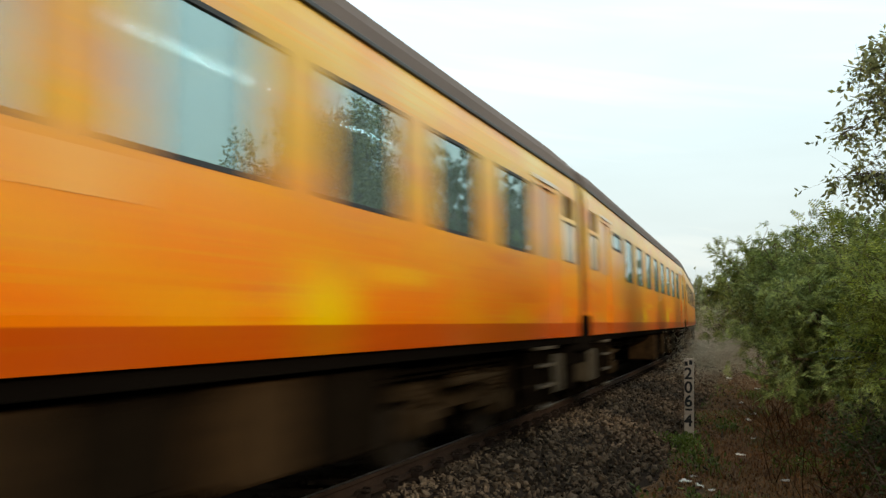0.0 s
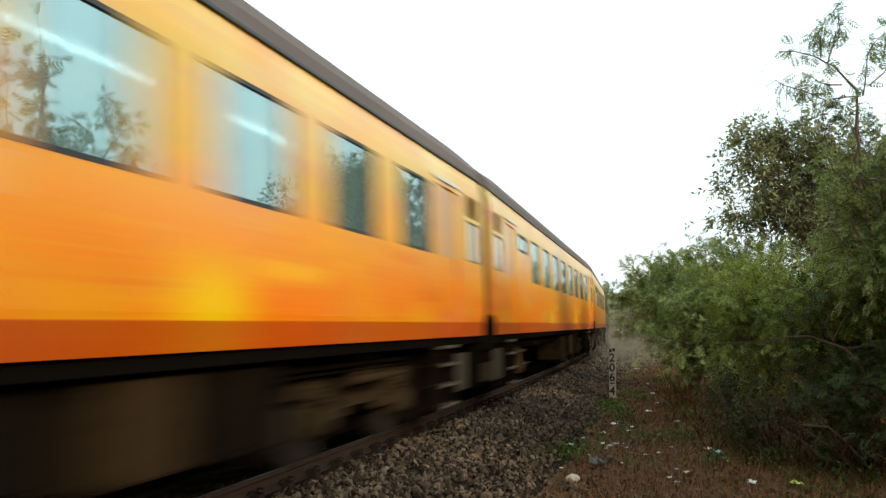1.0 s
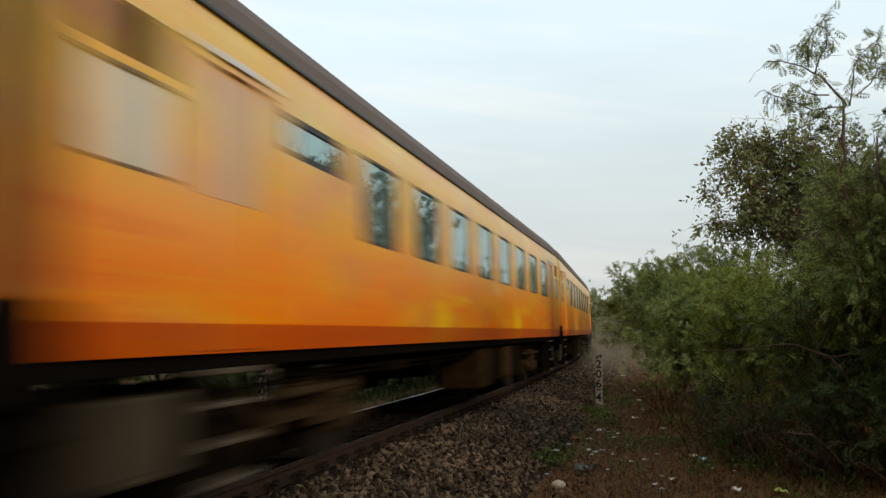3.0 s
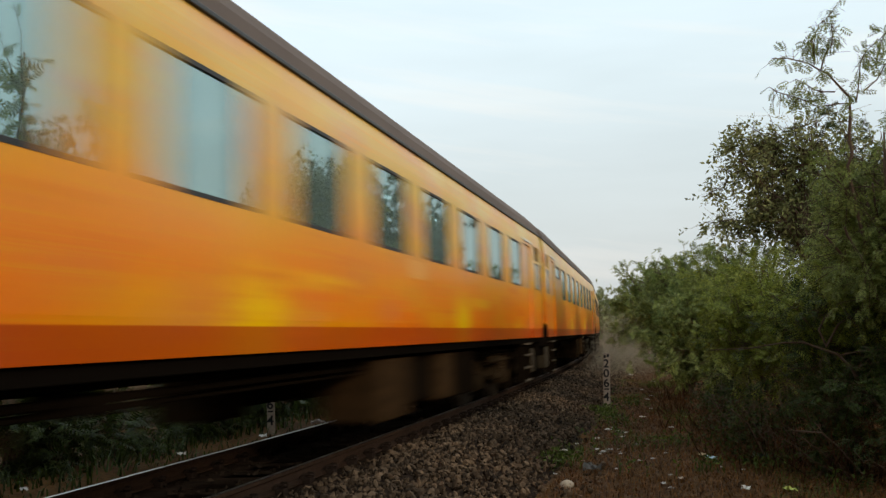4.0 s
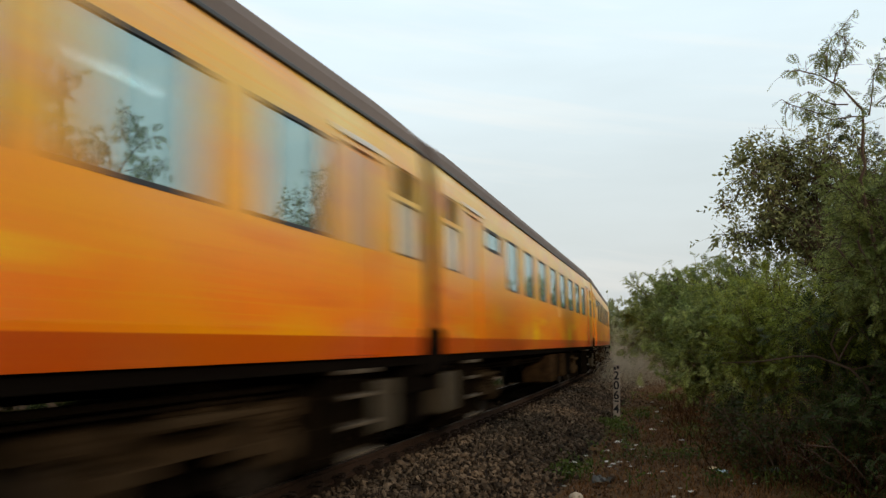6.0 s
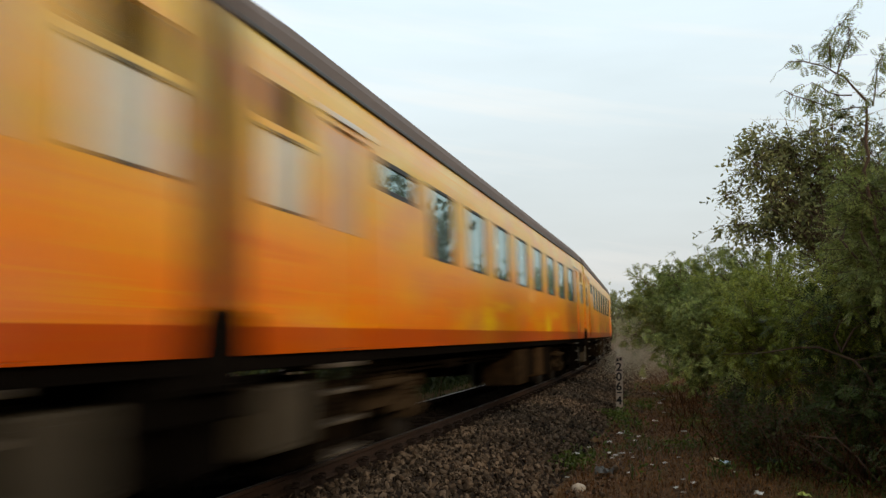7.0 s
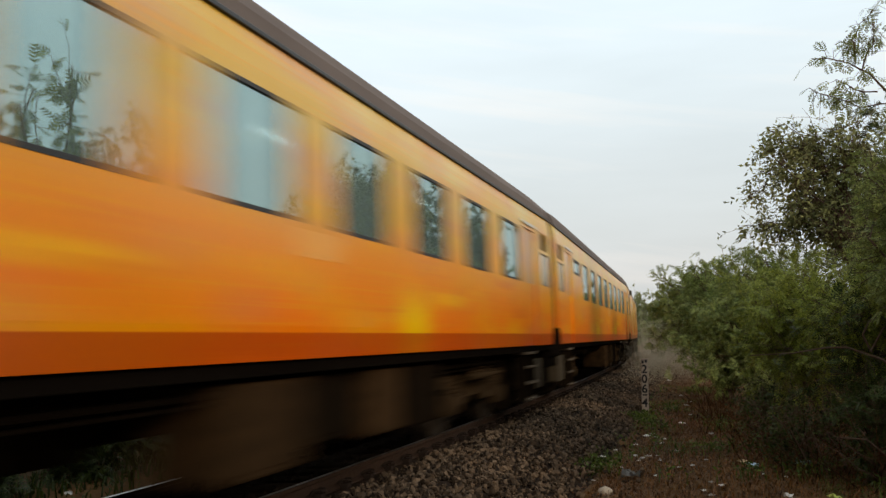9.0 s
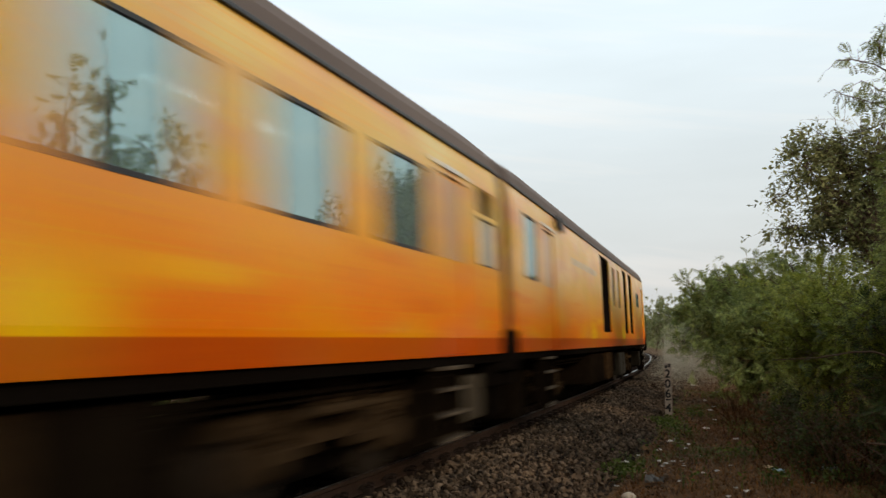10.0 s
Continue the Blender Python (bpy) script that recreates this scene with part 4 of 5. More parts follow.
def tall_sprigs(wood, seats, rng):
    """The crooked leader over the crown and the thin feathery shoots on it."""
    shoots = (([(2.03, 11.08, 2.33), (1.87, 10.92, 3.21), (1.93, 10.92, 3.62), (1.94, 10.92, 4.06), (1.71, 10.92, 4.40), (1.53, 10.92, 4.54), (1.29, 10.88, 4.61), (1.10, 10.84, 4.62)], 0.022, 34),
              ([(1.58, 10.92, 4.51), (1.57, 10.92, 4.69), (1.58, 10.92, 4.83), (1.66, 10.92, 4.99), (1.81, 10.92, 5.14)], 0.009, 34),
              ([(1.65, 10.92, 4.44), (1.72, 10.84, 4.63), (1.79, 10.84, 4.79), (1.78, 10.84, 4.97)], 0.010, 22),
              ([(1.95, 10.92, 3.99), (1.61, 10.92, 3.99), (1.27, 10.92, 4.16), (1.06, 10.92, 4.29)], 0.009, 34),
              ([(1.79, 10.92, 4.16), (1.56, 11.00, 4.22), (1.36, 10.92, 4.36)], 0.010, 20),
              ([(2.01, 10.92, 4.02), (2.05, 10.92, 4.36), (2.14, 10.92, 4.62), (2.43, 10.92, 4.87)], 0.009, 34),
              ([(2.11, 10.92, 4.12), (2.34, 10.92, 4.44), (2.57, 10.92, 4.59)], 0.009, 26))
    seats[:] = seats * 4
    for points, r, count in shoots:
        path = []
        for a, b in zip(points, points[1:]):
            path += [np.asarray(a) + (np.asarray(b) - a) * w + rng.normal(0, 0.012, 3) for w in (0.0, 0.5)]
        path.append(np.asarray(points[-1]))
        wood.tube(path, r, 0.004, 5)
        last = len(path) - 1.001
        for i in range(count):
            k = rng.uniform(0.3, 1.0) * last
            p = path[int(k)] + (path[int(k) + 1] - path[int(k)]) * (k % 1)
            q = p + rng.normal(0, 0.085, 3) - (0, 0, 0.04)
            wood.tube([p, q], 0.004, 0.002, 3)
            seats.append((p, q))


def left_boughs(wood, seats, rng):
    """Drooping boughs that fill the side of the crown over the path."""
    for x, z in ((0.45, 4.8), (0.75, 5.05), (1.1, 5.2), (1.5, 5.25), (0.5, 4.35), (0.4, 3.85), (0.55, 3.4), (0.95, 4.6), (1.3, 4.75), (0.9, 3.9), (0.3, 3.45), (0.75, 3.1),
                 (1.9, 5.2), (2.25, 5.05), (1.7, 4.8), (1.4, 4.2), (1.2, 3.5), (1.8, 4.3), (2.1, 4.7), (1.1, 4.9), (1.6, 3.7), (0.8, 4.5)):
        end = np.array([(x + 0.06) * 1.32, 21.6 + rng.normal(0, 0.5), 1.374 + (z - 1.42) * 1.32])
        path = bend((3.1 + rng.uniform(-0.6, 0.9), 21.6, 3.0 + rng.uniform(0, 2.4)), end, rng, 0.12, 6)
        wood.tube(path, 0.024, 0.006, 5)
        for j in range(9):
            k = rng.uniform(0.55, 1.0) * 4.999
            p0 = path[int(k)] + (path[int(k) + 1] - path[int(k)]) * (k % 1)
            for w in range(5):
                q = p0 + rng.normal(0, 0.24, 3) - (0, 0, 0.06)
                wood.tube([p0, q], 0.005, 0.002, 3)
                seats.append((p0, q))


def bent_limb(wood, seats, rng):
    """The bare crooked limb low in the thicket."""
    main = [(2.31, 11.70, -0.20), (2.26, 11.70, 0.08), (2.24, 11.70, 0.29), (2.12, 11.70, 0.46), (2.00, 11.70, 0.60), (1.91, 11.70, 0.82), (1.76, 11.70, 1.02), (1.56, 11.70, 1.10), (1.36, 11.70, 1.18), (1.12, 11.70, 1.18), (0.74, 11.70, 1.12), (0.24, 11.70, 1.10)]
    wood.tube(main, 0.034, 0.006, 8)
    for path, r in (([(1.63, 11.70, 1.12), (1.55, 11.70, 1.33), (1.62, 11.70, 1.47), (1.70, 11.70, 1.56)], 0.014),
                    ([(1.63, 11.70, 1.14), (1.78, 11.70, 1.40), (1.99, 11.70, 1.54), (2.19, 11.70, 1.64), (2.43, 11.70, 1.72), (2.66, 11.70, 1.79)], 0.013),
                    ([(1.79, 11.70, 1.02), (2.06, 11.70, 1.07), (2.33, 11.70, 1.09), (2.62, 11.70, 1.11)], 0.012),
                    ([(1.95, 11.70, 0.82), (2.04, 11.70, 0.98), (2.11, 11.70, 1.10)], 0.008),
                    ([(1.13, 11.00, 0.16), (1.42, 11.00, 0.14), (1.59, 11.00, -0.02), (1.77, 11.00, -0.25), (1.94, 11.00, -0.47), (2.02, 11.00, -0.60)], 0.013),
                    ([(0.46, 12.00, 0.32), (0.67, 12.00, 0.13), (0.80, 12.00, -0.16), (0.91, 12.00, -0.42)], 0.012)):
        wood.tube(path, r, r * 0.5, 6)
    for i in range(40):
        p = np.array(main[rng.integers(4, 9)]) + rng.normal(0, 0.2, 3) + np.array([0, 0, 0.35])
        seats.append((p, p + rng.normal(0, 0.25, 3)))


LINE = "thicket beside the line"
grow("broadleaf_tree", "sparse olive tree with small hanging leaves beside the path", "tree", (3.3, 21.9), (3.35, 21.6, 4.55), (1.75, 1.3, 1.75), 22, 3100,
     hanging(5, 0.125, 0.055), LEAF_GREY, 11, trunk=0.11, group=LINE, subs=7, twigs=6, droop=0.9, ragged=0.3, fill=0.85, extra=left_boughs)
grow("thorn_tree", "tall feathery thorn tree with thin shoots above its crown", "tree", (2.75, 11.7), (2.62, 11.5, 2.85), (1.3, 1.1, 1.1), 34, 10500,
     feather(5, 0.12, 0.056, 0.016), LEAF, 12, trunk=0.10, group=LINE, extra=tall_sprigs, droop=0.6)
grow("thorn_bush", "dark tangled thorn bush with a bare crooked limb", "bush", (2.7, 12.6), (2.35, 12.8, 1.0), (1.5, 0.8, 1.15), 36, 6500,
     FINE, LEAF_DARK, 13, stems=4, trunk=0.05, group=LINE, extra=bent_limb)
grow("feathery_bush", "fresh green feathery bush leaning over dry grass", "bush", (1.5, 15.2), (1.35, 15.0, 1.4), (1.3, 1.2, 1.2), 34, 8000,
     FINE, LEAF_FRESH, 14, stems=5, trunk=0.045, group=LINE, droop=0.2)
# added at the edge of view to darken the foot of the thicket
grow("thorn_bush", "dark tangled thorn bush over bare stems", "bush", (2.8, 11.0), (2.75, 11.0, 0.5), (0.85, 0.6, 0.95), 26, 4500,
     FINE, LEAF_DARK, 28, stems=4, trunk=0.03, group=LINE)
grow("feathery_bush", "fresh green feathery bush leaning over dry grass", "bush", (2.75, 12.4), (2.55, 12.4, 1.85), (1.35, 0.85, 0.75), 28, 5000,
     FINE, LEAF_FRESH, 15, stems=4, trunk=0.05, group=LINE, droop=0.2)
grow("feathery_bush", "olive green feathery bush beside the path", "bush", (0.75, 20.0), (0.6, 19.6, 1.5), (1.3, 1.5, 1.4), 30, 10500,
     feather(6, 0.18, 0.07, 0.03, 3), LEAF_PALE, 16, stems=5, trunk=0.05, group=LINE, droop=0.2)
grow("feathery_bush", "olive green feathery bush beside the path", "bush", (-0.1, 25.5), (-0.15, 25.0, 1.6), (1.35, 1.7, 1.6), 28, 8500,
     feather(5, 0.21, 0.09, 0.038, 3), LEAF_PALE, 17, stems=5, trunk=0.05, group=LINE, droop=0.2)
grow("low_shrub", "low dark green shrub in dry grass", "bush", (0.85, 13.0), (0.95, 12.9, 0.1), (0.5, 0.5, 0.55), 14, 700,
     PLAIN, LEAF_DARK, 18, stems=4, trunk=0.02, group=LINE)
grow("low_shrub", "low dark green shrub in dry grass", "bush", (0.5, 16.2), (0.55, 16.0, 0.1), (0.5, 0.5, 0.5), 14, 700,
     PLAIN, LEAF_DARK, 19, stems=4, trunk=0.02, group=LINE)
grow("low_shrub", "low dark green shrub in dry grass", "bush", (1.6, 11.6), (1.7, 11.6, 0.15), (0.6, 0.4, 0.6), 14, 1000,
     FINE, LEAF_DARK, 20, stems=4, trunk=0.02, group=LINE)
grow("thorn_tree", "rounded thorn tree at the bend of the line", "tree", (-0.1, 31.5), (-0.25, 31.0, 2.6), (1.9, 2.0, 1.85), 30, 5200,
     MID, LEAF_PALE, 21, trunk=0.12, group=LINE)
grow("thorn_tree", "tall green thorn tree in the thicket", "tree", (5.9, 21.5), (5.9, 21.5, 2.4), (2.1, 2.2, 2.2), 30, 6400,
     MID, LEAF, 22, trunk=0.14, group=LINE)
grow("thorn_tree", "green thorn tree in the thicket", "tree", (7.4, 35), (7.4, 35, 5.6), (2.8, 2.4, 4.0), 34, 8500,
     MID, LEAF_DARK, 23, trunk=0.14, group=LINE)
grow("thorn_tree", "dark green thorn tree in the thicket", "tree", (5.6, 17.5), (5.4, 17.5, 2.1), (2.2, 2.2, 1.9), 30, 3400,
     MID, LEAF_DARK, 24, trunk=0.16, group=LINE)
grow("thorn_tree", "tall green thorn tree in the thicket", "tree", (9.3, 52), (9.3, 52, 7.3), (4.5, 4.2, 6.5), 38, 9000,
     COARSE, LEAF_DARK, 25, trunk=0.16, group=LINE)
grow("thorn_tree", "green thorn tree in the thicket", "tree", (1.6, 24.5), (1.6, 24.5, 2.2), (1.8, 1.8, 1.6), 26, 4500,
     MID, LEAF, 26, trunk=0.1, group=LINE)
grow("thorn_tree", "slender thorn tree with ragged shoots beside the line", "tree", (3.7, 11.0), (3.65, 11.0, 4.5), (0.8, 0.9, 1.7), 12, 1300,
     MID, LEAF, 27, trunk=0.1, group=LINE, ragged=0.6, fill=0.6)
# further along the bend, and the row that goes on past the camera
k = 0
for s, lateral, high, wide in ((38, 4.9, 4.3, 1.9), (43, 6.8, 4.9, 2.5), (46, 4.6, 3.6, 1.8), (53, 5.0, 4.6, 2.2), (60, 5.4, 5.2, 2.5), (68, 5.0, 5.0, 2.6), (78, 5.2, 5.0, 2.8),
                               (90, 5.4, 5.4, 3.0), (103, 5.2, 6.2, 3.2), (118, 5.9, 7.4, 3.5), (135, 6.4, 8.6, 3.8), (150, 6.8, 9.4, 4.2), (168, 7.0, 10.0, 4.4)):
    p = on_line(s, lateral, 0, lean=False)
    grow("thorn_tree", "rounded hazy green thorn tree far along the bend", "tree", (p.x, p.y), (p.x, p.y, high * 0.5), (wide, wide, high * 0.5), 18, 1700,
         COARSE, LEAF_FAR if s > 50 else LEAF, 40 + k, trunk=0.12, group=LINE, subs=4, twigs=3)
    k += 1
for s, lateral, high, wide in ((6, 11.5, 6.2, 2.4), (1.5, 10.0, 5.2, 2.2), (-3.5, 11.0, 6.4, 2.5), (-9, 10.2, 5.4, 2.4), (-15, 11.0, 6.0, 2.6)):
    p = on_line(s, lateral, 0, lean=False)
    grow("thorn_tree", "green thorn tree in the row beside the line", "tree", (p.x, p.y), (p.x, p.y, high * 0.52), (wide, wide, high * 0.47), 24, 3600,
         feather(4, 0.36, 0.19, 0.085, 3), LEAF, 60 + k, trunk=0.14, group=LINE, subs=4, twigs=3)
    k += 1
for i in range(24):
    s = -8 + i * 4.4 + (i % 3) * 1.1
    lateral = -6.3 - (i * 0.37 % 1) * 2.2
    high, wide = 2.0 + (i * 0.61 % 1) * 1.3, 1.7 + (i * 0.43 % 1) * 0.8
    p = on_line(s, lateral, 0, lean=False)
    grow("scrub_bush", "green scrub bush across the track", "bush", (p.x, p.y), (p.x, p.y, high * 0.45), (wide, wide, high * 0.55), 10, 650,
         COARSE, LEAF, 90 + i, stems=3, trunk=0.05, group="scrub across the track", subs=3, twigs=3)

for i in range(22):
    s = 1.5 + i * 1.5 + (i % 3) * 0.5
    p = on_line(s, -3.75 - (i * 0.53 % 1) * 0.7, 0, lean=False)
    grow("scrub_bush", "low green scrub close behind the track", "bush", (p.x, p.y), (p.x, p.y, 0.05), (0.75, 1.1, 0.62), 9, 560,
         MID, LEAF_DARK, 140 + i, stems=3, trunk=0.02, group="scrub across the track", subs=3, twigs=3)

# far woods all round
rng = np.random.default_rng(77)
pts = []
for i in range(520):
    a = rng.uniform(-0.35, 0.52)
    r = RADIUS + (rng.uniform(9, 60) if rng.random() < 0.6 else -rng.uniform(10, 60))
    y, x = r * math.sin(a), -OFFSET - RADIUS + r * math.cos(a)
    if math.hypot(x, y) < 34 or (x > -4 and y < 40):
        continue
    if x < -8 and y < 60:
        continue
    high = rng.uniform(3.0, 5.5)
    n = 95
    g = rng.normal(0, 1, (n, 3))
    g /= np.linalg.norm(g, axis=1)[:, None]
    g *= rng.uniform(0.6, 1.05, (n, 1))
    pts.append(g * (high * 0.6, high * 0.6, high * 0.5) + (x, y, high * 0.48 + GROUND))
pts = np.concatenate(pts)
# haze comes from the pale leaf colour alone
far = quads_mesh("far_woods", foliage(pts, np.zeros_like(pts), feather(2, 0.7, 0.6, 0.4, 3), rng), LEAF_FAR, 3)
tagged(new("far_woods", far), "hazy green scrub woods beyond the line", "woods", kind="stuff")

def bare_scrub(x, y, high, seed):
    """A thicket of bare brown stems at the foot of the bushes."""
    rng = np.random.default_rng(seed)
    wood = Wood()
    g = ground_height(x, y)
    for i in range(26):
        foot = np.array([x + rng.normal(0, 0.3), y + rng.normal(0, 0.25), g - 0.03])
        tip = foot + np.array([rng.normal(0, 0.35), rng.normal(0, 0.25), high * rng.uniform(0.4, 1.0)])
        path = bend(foot, tip, rng, 0.1, 5)
        wood.tube(path, 0.007, 0.003, 4)
        for j in range(3):
            p = path[rng.integers(1, 5)]
            wood.tube([p, p + rng.normal(0, 0.16, 3) + (0, 0, 0.06)], 0.004, 0.002, 3)
    ob = new("dry_stems", wood.mesh("dry_stems", STEM))
    ob.data.transform(Matrix.Translation((-x, -y, -g)))
    ob.matrix_basis = Matrix.Translation((x, y, g))
    return tagged(ob, "tangle of bare brown stems under the bushes", "dry stems", LINE, "stuff")


for i, (x, y, high) in enumerate(((1.0, 12.0, 0.8), (1.7, 11.3, 0.9), (2.2, 11.2, 0.8), (0.6, 13.6, 0.7), (0.35, 15.0, 0.8), (0.1, 17.2, 0.8), (-0.3, 20.0, 0.9), (1.4, 12.2, 1.1), (2.0, 11.9, 1.2), (-0.6, 23.5, 0.9))):
    bare_scrub(x, y, high, 300 + i)

def bare_shoots(x, y, seed):
    """A few long thin shoots leaning over the dry grass."""
    rng = np.random.default_rng(seed)
    wood = Wood()
    g = ground_height(x, y)
    for i in range(4):
        foot = np.array([x + rng.normal(0, 0.1), y + rng.normal(0, 0.08), g - 0.03])
        tip = foot + np.array([rng.uniform(-0.9, -0.2), rng.uniform(-0.4, 0.3), rng.uniform(0.5, 1.0)])
        path = bend(foot, tip, rng, 0.07, 8)
        wood.tube(path, 0.010, 0.004, 5)
        for j in range(3):
            p = path[rng.integers(3, 8)]
            wood.tube([p, p + rng.normal(0, 0.12, 3) + (0, 0, 0.05)], 0.004, 0.002, 3)
    ob = new("bare_sapling", wood.mesh("bare_sapling"))
    ob.data.transform(Matrix.Translation((-x, -y, -g)))
    ob.matrix_basis = Matrix.Translation((x, y, g))
    return tagged(ob, "thin bare grey-brown sapling leaning over dry grass", "sapling", LINE)


for i, (x, y) in enumerate(((2.35, 10.6), (1.25, 12.0), (1.75, 11.2), (0.75, 13.3))):
    bare_shoots(x, y, 340 + i)

# grass and weeds ----------------------------------------------------------


def blades(places, rng, low, high, lean, width):
    """Corners of bent grass blades, two faces each."""
    n = len(places)
    h = rng.uniform(low, high, n)[:, None]
    a = rng.uniform(0, 2 * math.pi, n)
    out = np.stack([np.cos(a), np.sin(a), np.zeros(n)], 1)
    side = np.stack([-np.sin(a), np.cos(a), np.zeros(n)], 1) * width * rng.uniform(0.6, 1.4, (n, 1))
    k = rng.uniform(0.2, 1.0, (n, 1)) * lean
    up = np.array([0, 0, 1.0])
    p1 = places + up * h * 0.6 + out * h * k * 0.35
    p2 = places + up * h * (1.0 - 0.25 * k) + out * h * k
    return np.stack([places - side, places + side, p1 + side * 0.7, p1 - side * 0.7, p1 - side * 0.7, p1 + side * 0.7, p2 + side * 0.12, p2 - side * 0.12], 1).reshape(-1, 3)


def strip(n, s0, s1, lat0, lat1, rng, power=1.5):
    s = s0 + (s1 - s0) * rng.random(n) ** power
    r = RADIUS + rng.uniform(lat0, lat1, n)
    x, y = -OFFSET - RADIUS + r * np.cos(s / RADIUS), r * np.sin(s / RADIUS)
    return np.array([(a, b, ground_height(a, b) - 0.01) for a, b in zip(x, y)])


rng = np.random.default_rng(31)
seeds = strip(2200, 5, 46, 3.3, 9.0, rng, 1.3)
dry = np.repeat(seeds, 12, axis=0) + np.concatenate([rng.normal(0, 0.10, (26400, 2)), np.zeros((26400, 1))], 1)
extra_dry = strip(42000, 6.5, 24, 3.2, 8.6, rng, 1.2)
tagged(new("dry_grass", quads_mesh("dry_grass", blades(np.concatenate([dry, extra_dry]), rng, 0.025, 0.13, 1.6, 0.007), DRY)),
       "short rust-brown dry grass and straw on the earth", "grass", kind="stuff")
spots = strip(60000, 6.5, 34, 3.0, 7.0, rng, 1.3)
patch = np.array([noise.noise((x * 0.9, y * 0.45, 1.7)) for x, y, z in spots]) + rng.normal(0, 0.12, len(spots))
tagged(new("verge_grass", quads_mesh("verge_grass", blades(spots[patch > 0.22], rng, 0.02, 0.09, 1.4, 0.006), GRASS)),
       "thin patches of short green grass on the verge", "grass", kind="stuff")
far_side = strip(8000, -6, 42, -4.9, -2.75, rng, 1.3)
tagged(new("rank_grass", quads_mesh("rank_grass", blades(far_side, rng, 0.08, 0.34, 1.2, 0.014), LEAF_DARK)),
       "rank dark green grass and weeds across the track", "grass", kind="stuff")
fallen = strip(16000, 6, 40, 2.9, 8.5, rng, 1.3) + np.array([0, 0, 0.02])
leaf_fall = foliage(fallen, rng.normal(0, 1, (16000, 3)) * (1, 1, 0.15), np.array([[(0, 0, 0), (0.02, 0.013, 0.004), (0.045, 0, 0), (0.02, -0.013, 0.004)]]), rng, 0.0, 0.1)
tagged(new("fallen_leaves", quads_mesh("fallen_leaves", leaf_fall, DRY)), "dry brown fallen leaves and chaff", "leaves", kind="stuff")


rng = np.random.default_rng(58)
n = 430000
s = rng.normal(52, 16, n)
lateral, up = rng.normal(2.8, 1.5, n), np.abs(rng.normal(0, 1.0, n)) - 0.3
keep = (s > 29) & (lateral > 1.9) & (lateral < 8) & (up < 4.5)
s, lateral, up = s[keep], lateral[keep], up[keep]
r = RADIUS + lateral
specks = np.stack([-OFFSET - RADIUS + r * np.cos(s / RADIUS), r * np.sin(s / RADIUS), up], 1)
grain = np.array([[(-0.007, -0.006, 0), (0.007, -0.006, 0.002), (0.0, 0.007, 0)]])
tagged(new("dust_cloud", quads_mesh("dust_cloud", foliage(specks, rng.normal(0, 1, (len(specks), 3)), grain, rng, 0, 0.2), DUST, per=3)),
       "pale brown dust stirred up along the far track", "dust", kind="stuff")


def weed(x, y, size, count, seed):
    rng = np.random.default_rng(seed)
    spots = np.stack([x + rng.normal(0, size, count), y + rng.normal(0, size, count), np.full(count, ground_height(x, y) - 0.01)], 1)
    c = np.array([x, y, ground_height(x, y)])
    v = blades(spots, rng, 0.08, 0.26, 0.9, 0.009)
    w = foliage(spots + (0, 0, 0.12), np.tile((0, 0, 0.8), (count, 1)), hanging(4, 0.07, 0.028), rng, 0.0, 0.5)
    ob = new("weed", quads_mesh("weed", np.concatenate([v, w]) - c, GRASS))
    ob.matrix_basis = Matrix.Translation(c)
    return tagged(ob, "small green weed tuft in dry earth", "weed", "weeds on the verge", "stuff")


for i, (x, y, size, count) in enumerate(((-2.02, 12.5, 0.16, 60), (-1.98, 12.0, 0.10, 26), (-1.86, 19.2, 0.13, 70), (-2.15, 19.9, 0.22, 90), (-2.35, 13.8, 0.14, 30), (-1.7, 18.2, 0.1, 24),
                                         (-2.6, 10.2, 0.1, 22), (-0.3, 14.4, 0.12, 26), (-1.1, 28.5, 0.3, 60), (0.2, 11.7, 0.1, 18), (-1.75, 12.9, 0.2, 14), (-1.3, 14.6, 0.25, 12), (-0.55, 13.6, 0.25, 14), (-1.35, 17.4, 0.2, 20), (-1.5, 21.5, 0.25, 50),
                                         (0.75, 11.9, 0.14, 18), (1.1, 12.1, 0.12, 20), (-0.2, 17.5, 0.2, 36), (-1.65, 11.9, 0.12, 22), (-0.75, 11.5, 0.16, 8), (1.5, 10.9, 0.16, 8))):
    weed(x, y, size, count, 200 + i)

# kilometre post -------------------------------------------------------------
px, py = -1.91, 20.05
post = thing("kilometre_post", "narrow limewashed concrete kilometre post with black numerals", "marker post",
             m=pose(px, py, -0.5, 0.6, 1.6, 8))
bm = box(-0.075, 0.075, -0.05, 0.05, -0.25, 1.375, 0.012)
part("shaft", bm, POST, post)


def numeral(text, z, size):
    cu = bpy.data.curves.new("numeral", "FONT")
    cu.body, cu.size, cu.align_x, cu.extrude, cu.offset = text, size, "CENTER", 0.002, 0.0055
    tmp = bpy.data.objects.new("numeral_curve", cu)
    scene.collection.objects.link(tmp)
    bpy.context.view_layer.update()
    me = bpy.data.meshes.new_from_object(tmp.evaluated_get(bpy.context.evaluated_depsgraph_get()))
    bpy.data.objects.remove(tmp)
    bpy.data.curves.remove(cu)
    me.materials.clear()
    me.materials.append(BLACK)
    put("numeral", me, post, "black painted numeral", pose(-0.012, -0.0525, z, 90, 0, 0))


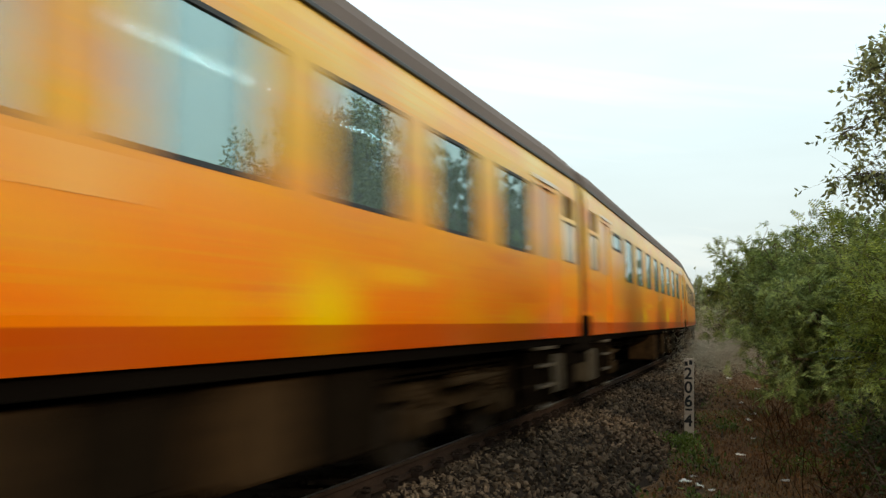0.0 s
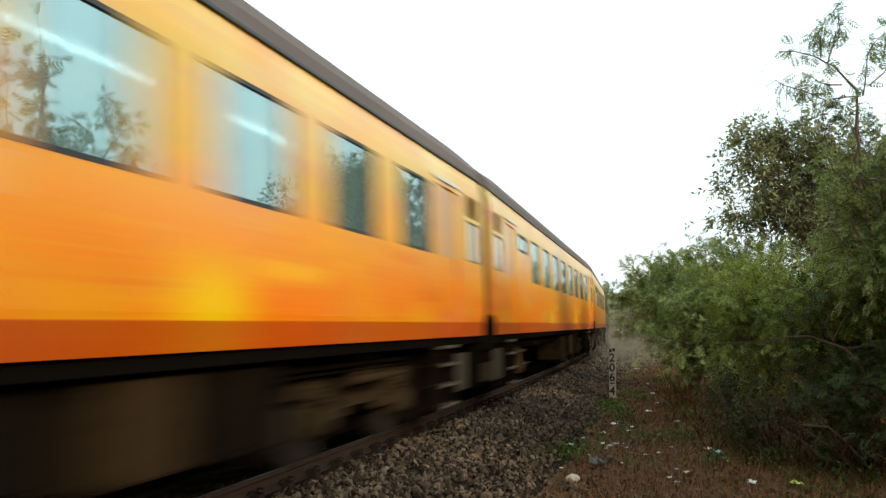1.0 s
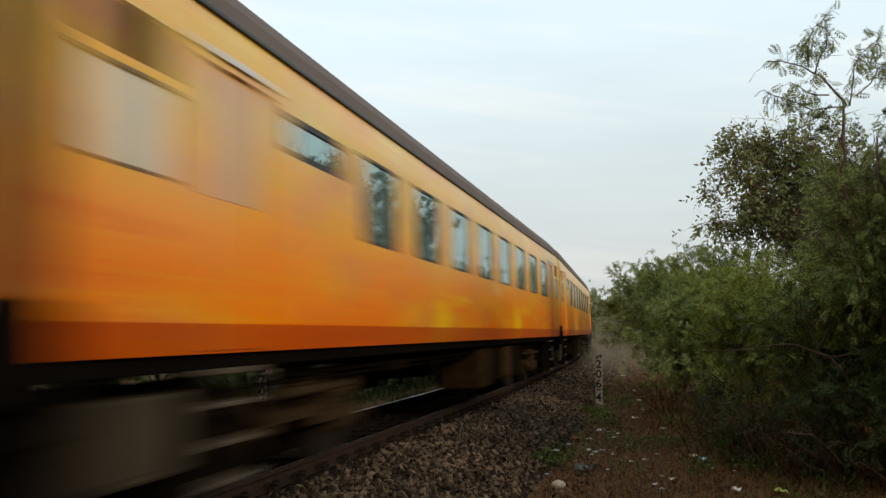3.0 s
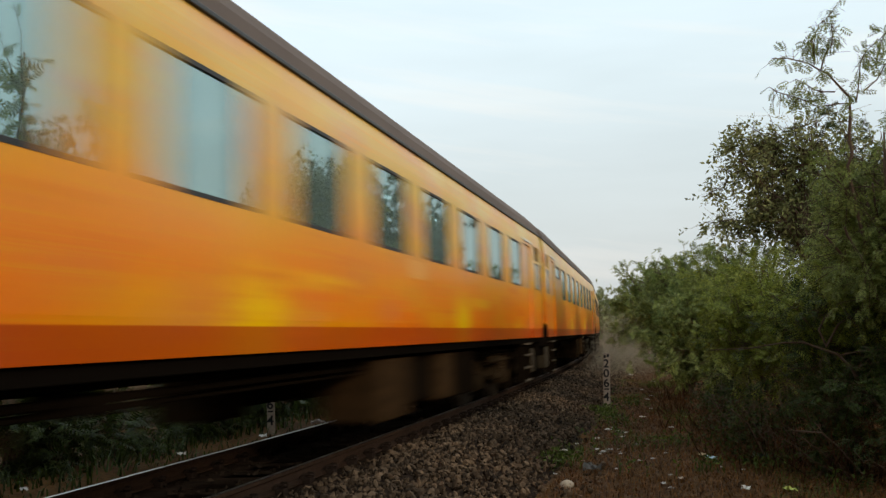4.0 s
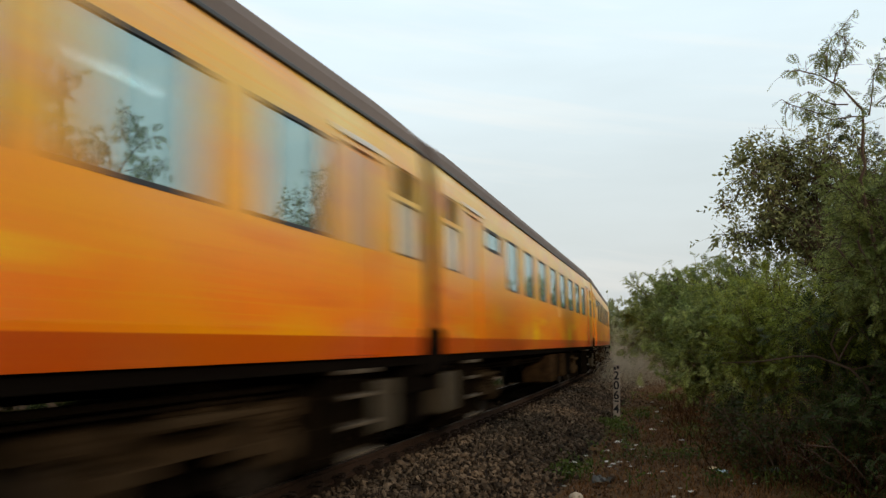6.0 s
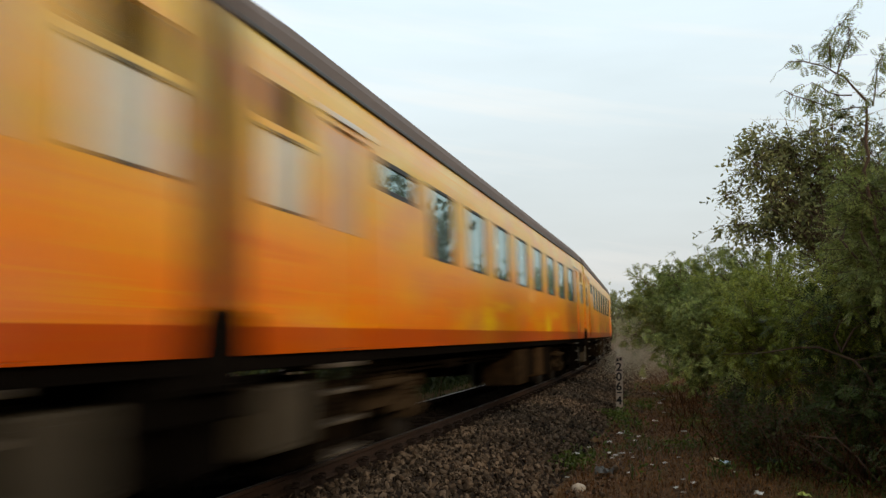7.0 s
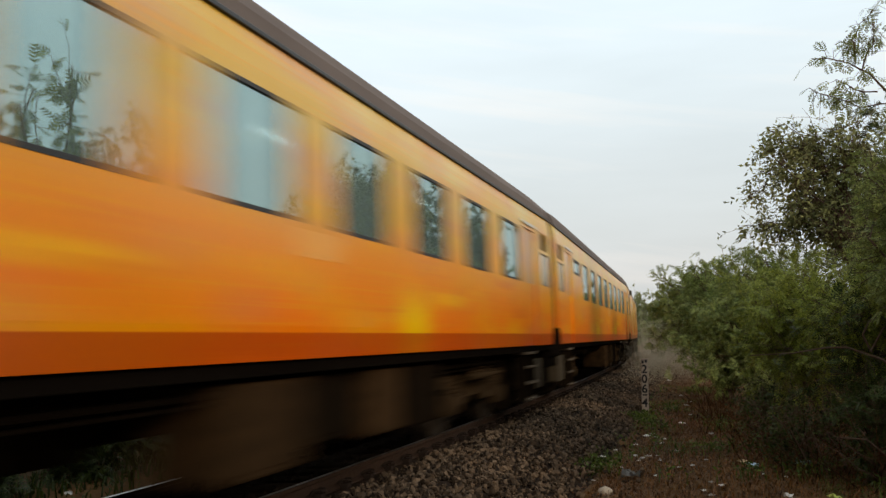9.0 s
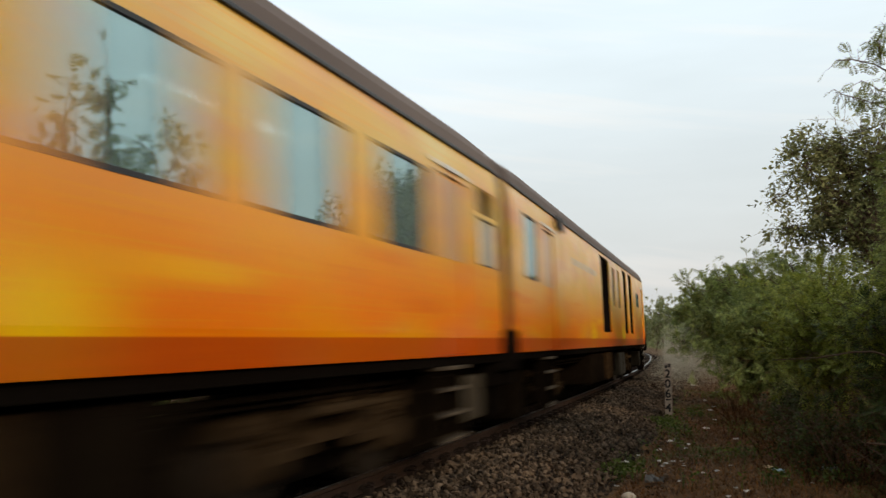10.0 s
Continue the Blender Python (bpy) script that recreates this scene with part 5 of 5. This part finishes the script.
for text, z in (("2", 1.055), ("0", 0.835), ("6", 0.615), ("4", 0.305)):
    numeral(text, z - 0.005, 0.26)
part("dash", box(-0.06, 0.045, -0.054, -0.049, 0.545, 0.575), BLACK, post, "black painted dash")
bm = bmesh.new()
add_box(bm, -0.07, -0.02, -0.054, -0.049, 1.26, 1.33)
add_box(bm, 0.0, 0.05, -0.054, -0.049, 1.28, 1.35)
part("faint_mark", bm, BLACK, post, "worn black mark at the top")

q = on_line(15.5, -2.95, 0, lean=False)
copy_thing(post, pose(q.x, q.y, -0.62, 0, -1.0, 24))

# litter and stones -------------------------------------------------------------


def crumple(size, seed, flat=0.35):
    """A crumpled scrap: a small sheet folded by noise, with thickness."""
    rng = np.random.default_rng(seed)
    n = 6
    g = np.linspace(-1, 1, n)
    top = np.array([(x + rng.normal(0, 0.12), y * 0.7 + rng.normal(0, 0.12), flat * (0.6 + rng.normal(0, 0.55))) for y in g for x in g]) * size
    top[:, 2] -= top[:, 2].min() - 0.004
    low = top - (0, 0, 0.003)
    v = np.concatenate([top, low])
    f = []
    for j in range(n - 1):
        for i in range(n - 1):
            a = j * n + i
            f.append((a, a + 1, a + n + 1, a + n))
            f.append((a + n * n + n, a + n * n + n + 1, a + n * n + 1, a + n * n))
    return v, f


def scrap(x, y, size, mat, seed, label, name="litter_scrap"):
    v, f = crumple(size, seed)
    ob = new(name, mesh_of(name, v, f, [mat]))
    ob.matrix_basis = pose(x, y, ground_height(x, y) + 0.03, 0, 0, seed * 47 % 360)
    return tagged(ob, label, "litter", "litter on the verge")


for i, (x, y, size) in enumerate(((-1.94, 13.27, 0.075), (-1.46, 13.45, 0.06), (-1.33, 13.2, 0.07), (-1.26, 13.4, 0.06), (-1.37, 13.05, 0.04), (-1.37, 16.24, 0.08), (-1.55, 16.48, 0.09),
                                  (-1.5, 16.9, 0.05), (-1.2, 16.0, 0.05), (-1.18, 23.3, 0.09), (-1.05, 18.76, 0.09), (-1.12, 24.2, 0.08), (0.53, 10.66, 0.085), (-1.35, 31.76, 0.09), (-0.43, 16.83, 0.06),
                                  (-5.0, 67, 0.22), (-4.2, 64, 0.25), (-0.6, 12.6, 0.05), (-0.75, 12.3, 0.04), (-0.2, 11.2, 0.045), (-0.4, 10.9, 0.05), (-0.3, 10.6, 0.04), (-1.6, 14.9, 0.05), (-1.2, 15.2, 0.05),
                                  (-1.85, 14.2, 0.05), (-0.9, 14.3, 0.035), (-1.75, 11.2, 0.035), (-0.95, 20.5, 0.05), (-1.5, 27.0, 0.08), (-2.4, 36.0, 0.12))):
    scrap(x, y, size * 0.75, PAPER, i + 1, "crumpled dirty white paper scrap on dry earth")
rng = np.random.default_rng(91)
for i in range(15):
    lateral, s = 3.2 + rng.random() * 2.3, 10.5 + (3 if i % 3 else 14) * rng.random()
    q = on_line(s, lateral, 0, lean=False)
    scrap(q.x, q.y, rng.uniform(0.010, 0.028), PAPER, 400 + i, "tiny torn white paper fleck on dry earth")
scrap(0.2, 12.83, 0.075, BLUEBAG, 61, "crumpled pale blue and white plastic bag")
scrap(0.06, 13.1, 0.06, material("tan_cardboard", (0.5, 0.36, 0.22), 0.8), 62, "torn tan cardboard scrap")
scrap(0.82, 12.81, 0.16, GREENBAG, 63, "dull grey-green plastic bag under the bush")
scrap(1.0, 10.55, 0.065, YELLOWBAG, 64, "crumpled yellow-green wrapper on dry earth")
scrap(-1.32, 11.6, 0.12, material("grey_sheet", (0.10, 0.095, 0.09), 0.9), 65, "flattened grey plastic sheet")


def boulder(x, y, size, seed):
    bm = bmesh.new()
    bmesh.ops.create_icosphere(bm, subdivisions=3, radius=size)
    for v in bm.verts:
        v.co *= 1 + 0.16 * noise.noise(v.co / size * 1.1 + Vector((seed, 0, 0))) + 0.05 * noise.noise(v.co / size * 4)
        v.co.z *= 0.72
    me = bpy.data.meshes.new("field_stone")
    bm.to_mesh(me)
    bm.free()
    me.materials.append(ROCK)
    me.polygons.foreach_set("use_smooth", [True] * len(me.polygons))
    ob = new("field_stone", me)
    ob.matrix_basis = Matrix.Translation((x, y, ground_height(x, y) + size * 0.4))
    return tagged(ob, "rounded pale buff stone on dry earth", "stone")


boulder(-1.5, 10.43, 0.085, 1)
boulder(-1.98, 13.6, 0.06, 2)
for i, (s, lateral, size) in enumerate(((14.6, -2.7, 0.07), (17.0, -2.6, 0.13), (12.2, -2.9, 0.06), (9.0, -3.1, 0.06), (6.5, -3.0, 0.05))):
    q = on_line(s, lateral, 0, lean=False)
    ob = scrap(q.x, q.y, size, PAPER, 80 + i, "crumpled white scrap on stones across the track")
    ob.location.z = -0.45

# the run of the train ----


SLIP = [(0.0, 0.0), (0.5, -0.55), (1.0, 0.3), (1.5, -0.3), (2.0, 0.2), (2.5, -0.1), (4.0, 0.6), (4.5, 0.0), (5.0, 0.63), (5.5, 0.0), (6.0, 0.58),
        (7.5, -0.1), (8.0, 0.28), (8.5, -0.3), (9.0, 0.25), (9.5, -0.5), (10.0, 0.12)]  # seconds, metres by which the train runs ahead of its even speed


def motions():
    for car, k in TRAIN:
        rows = []
        for t in [i * 0.5 for i in range(21)]:
            rows.append((t, car_pose(tail_gap(t) - float(np.interp(t, *zip(*SLIP))) - 12 - PITCH * k)))
        walk(car, rows)


motions()
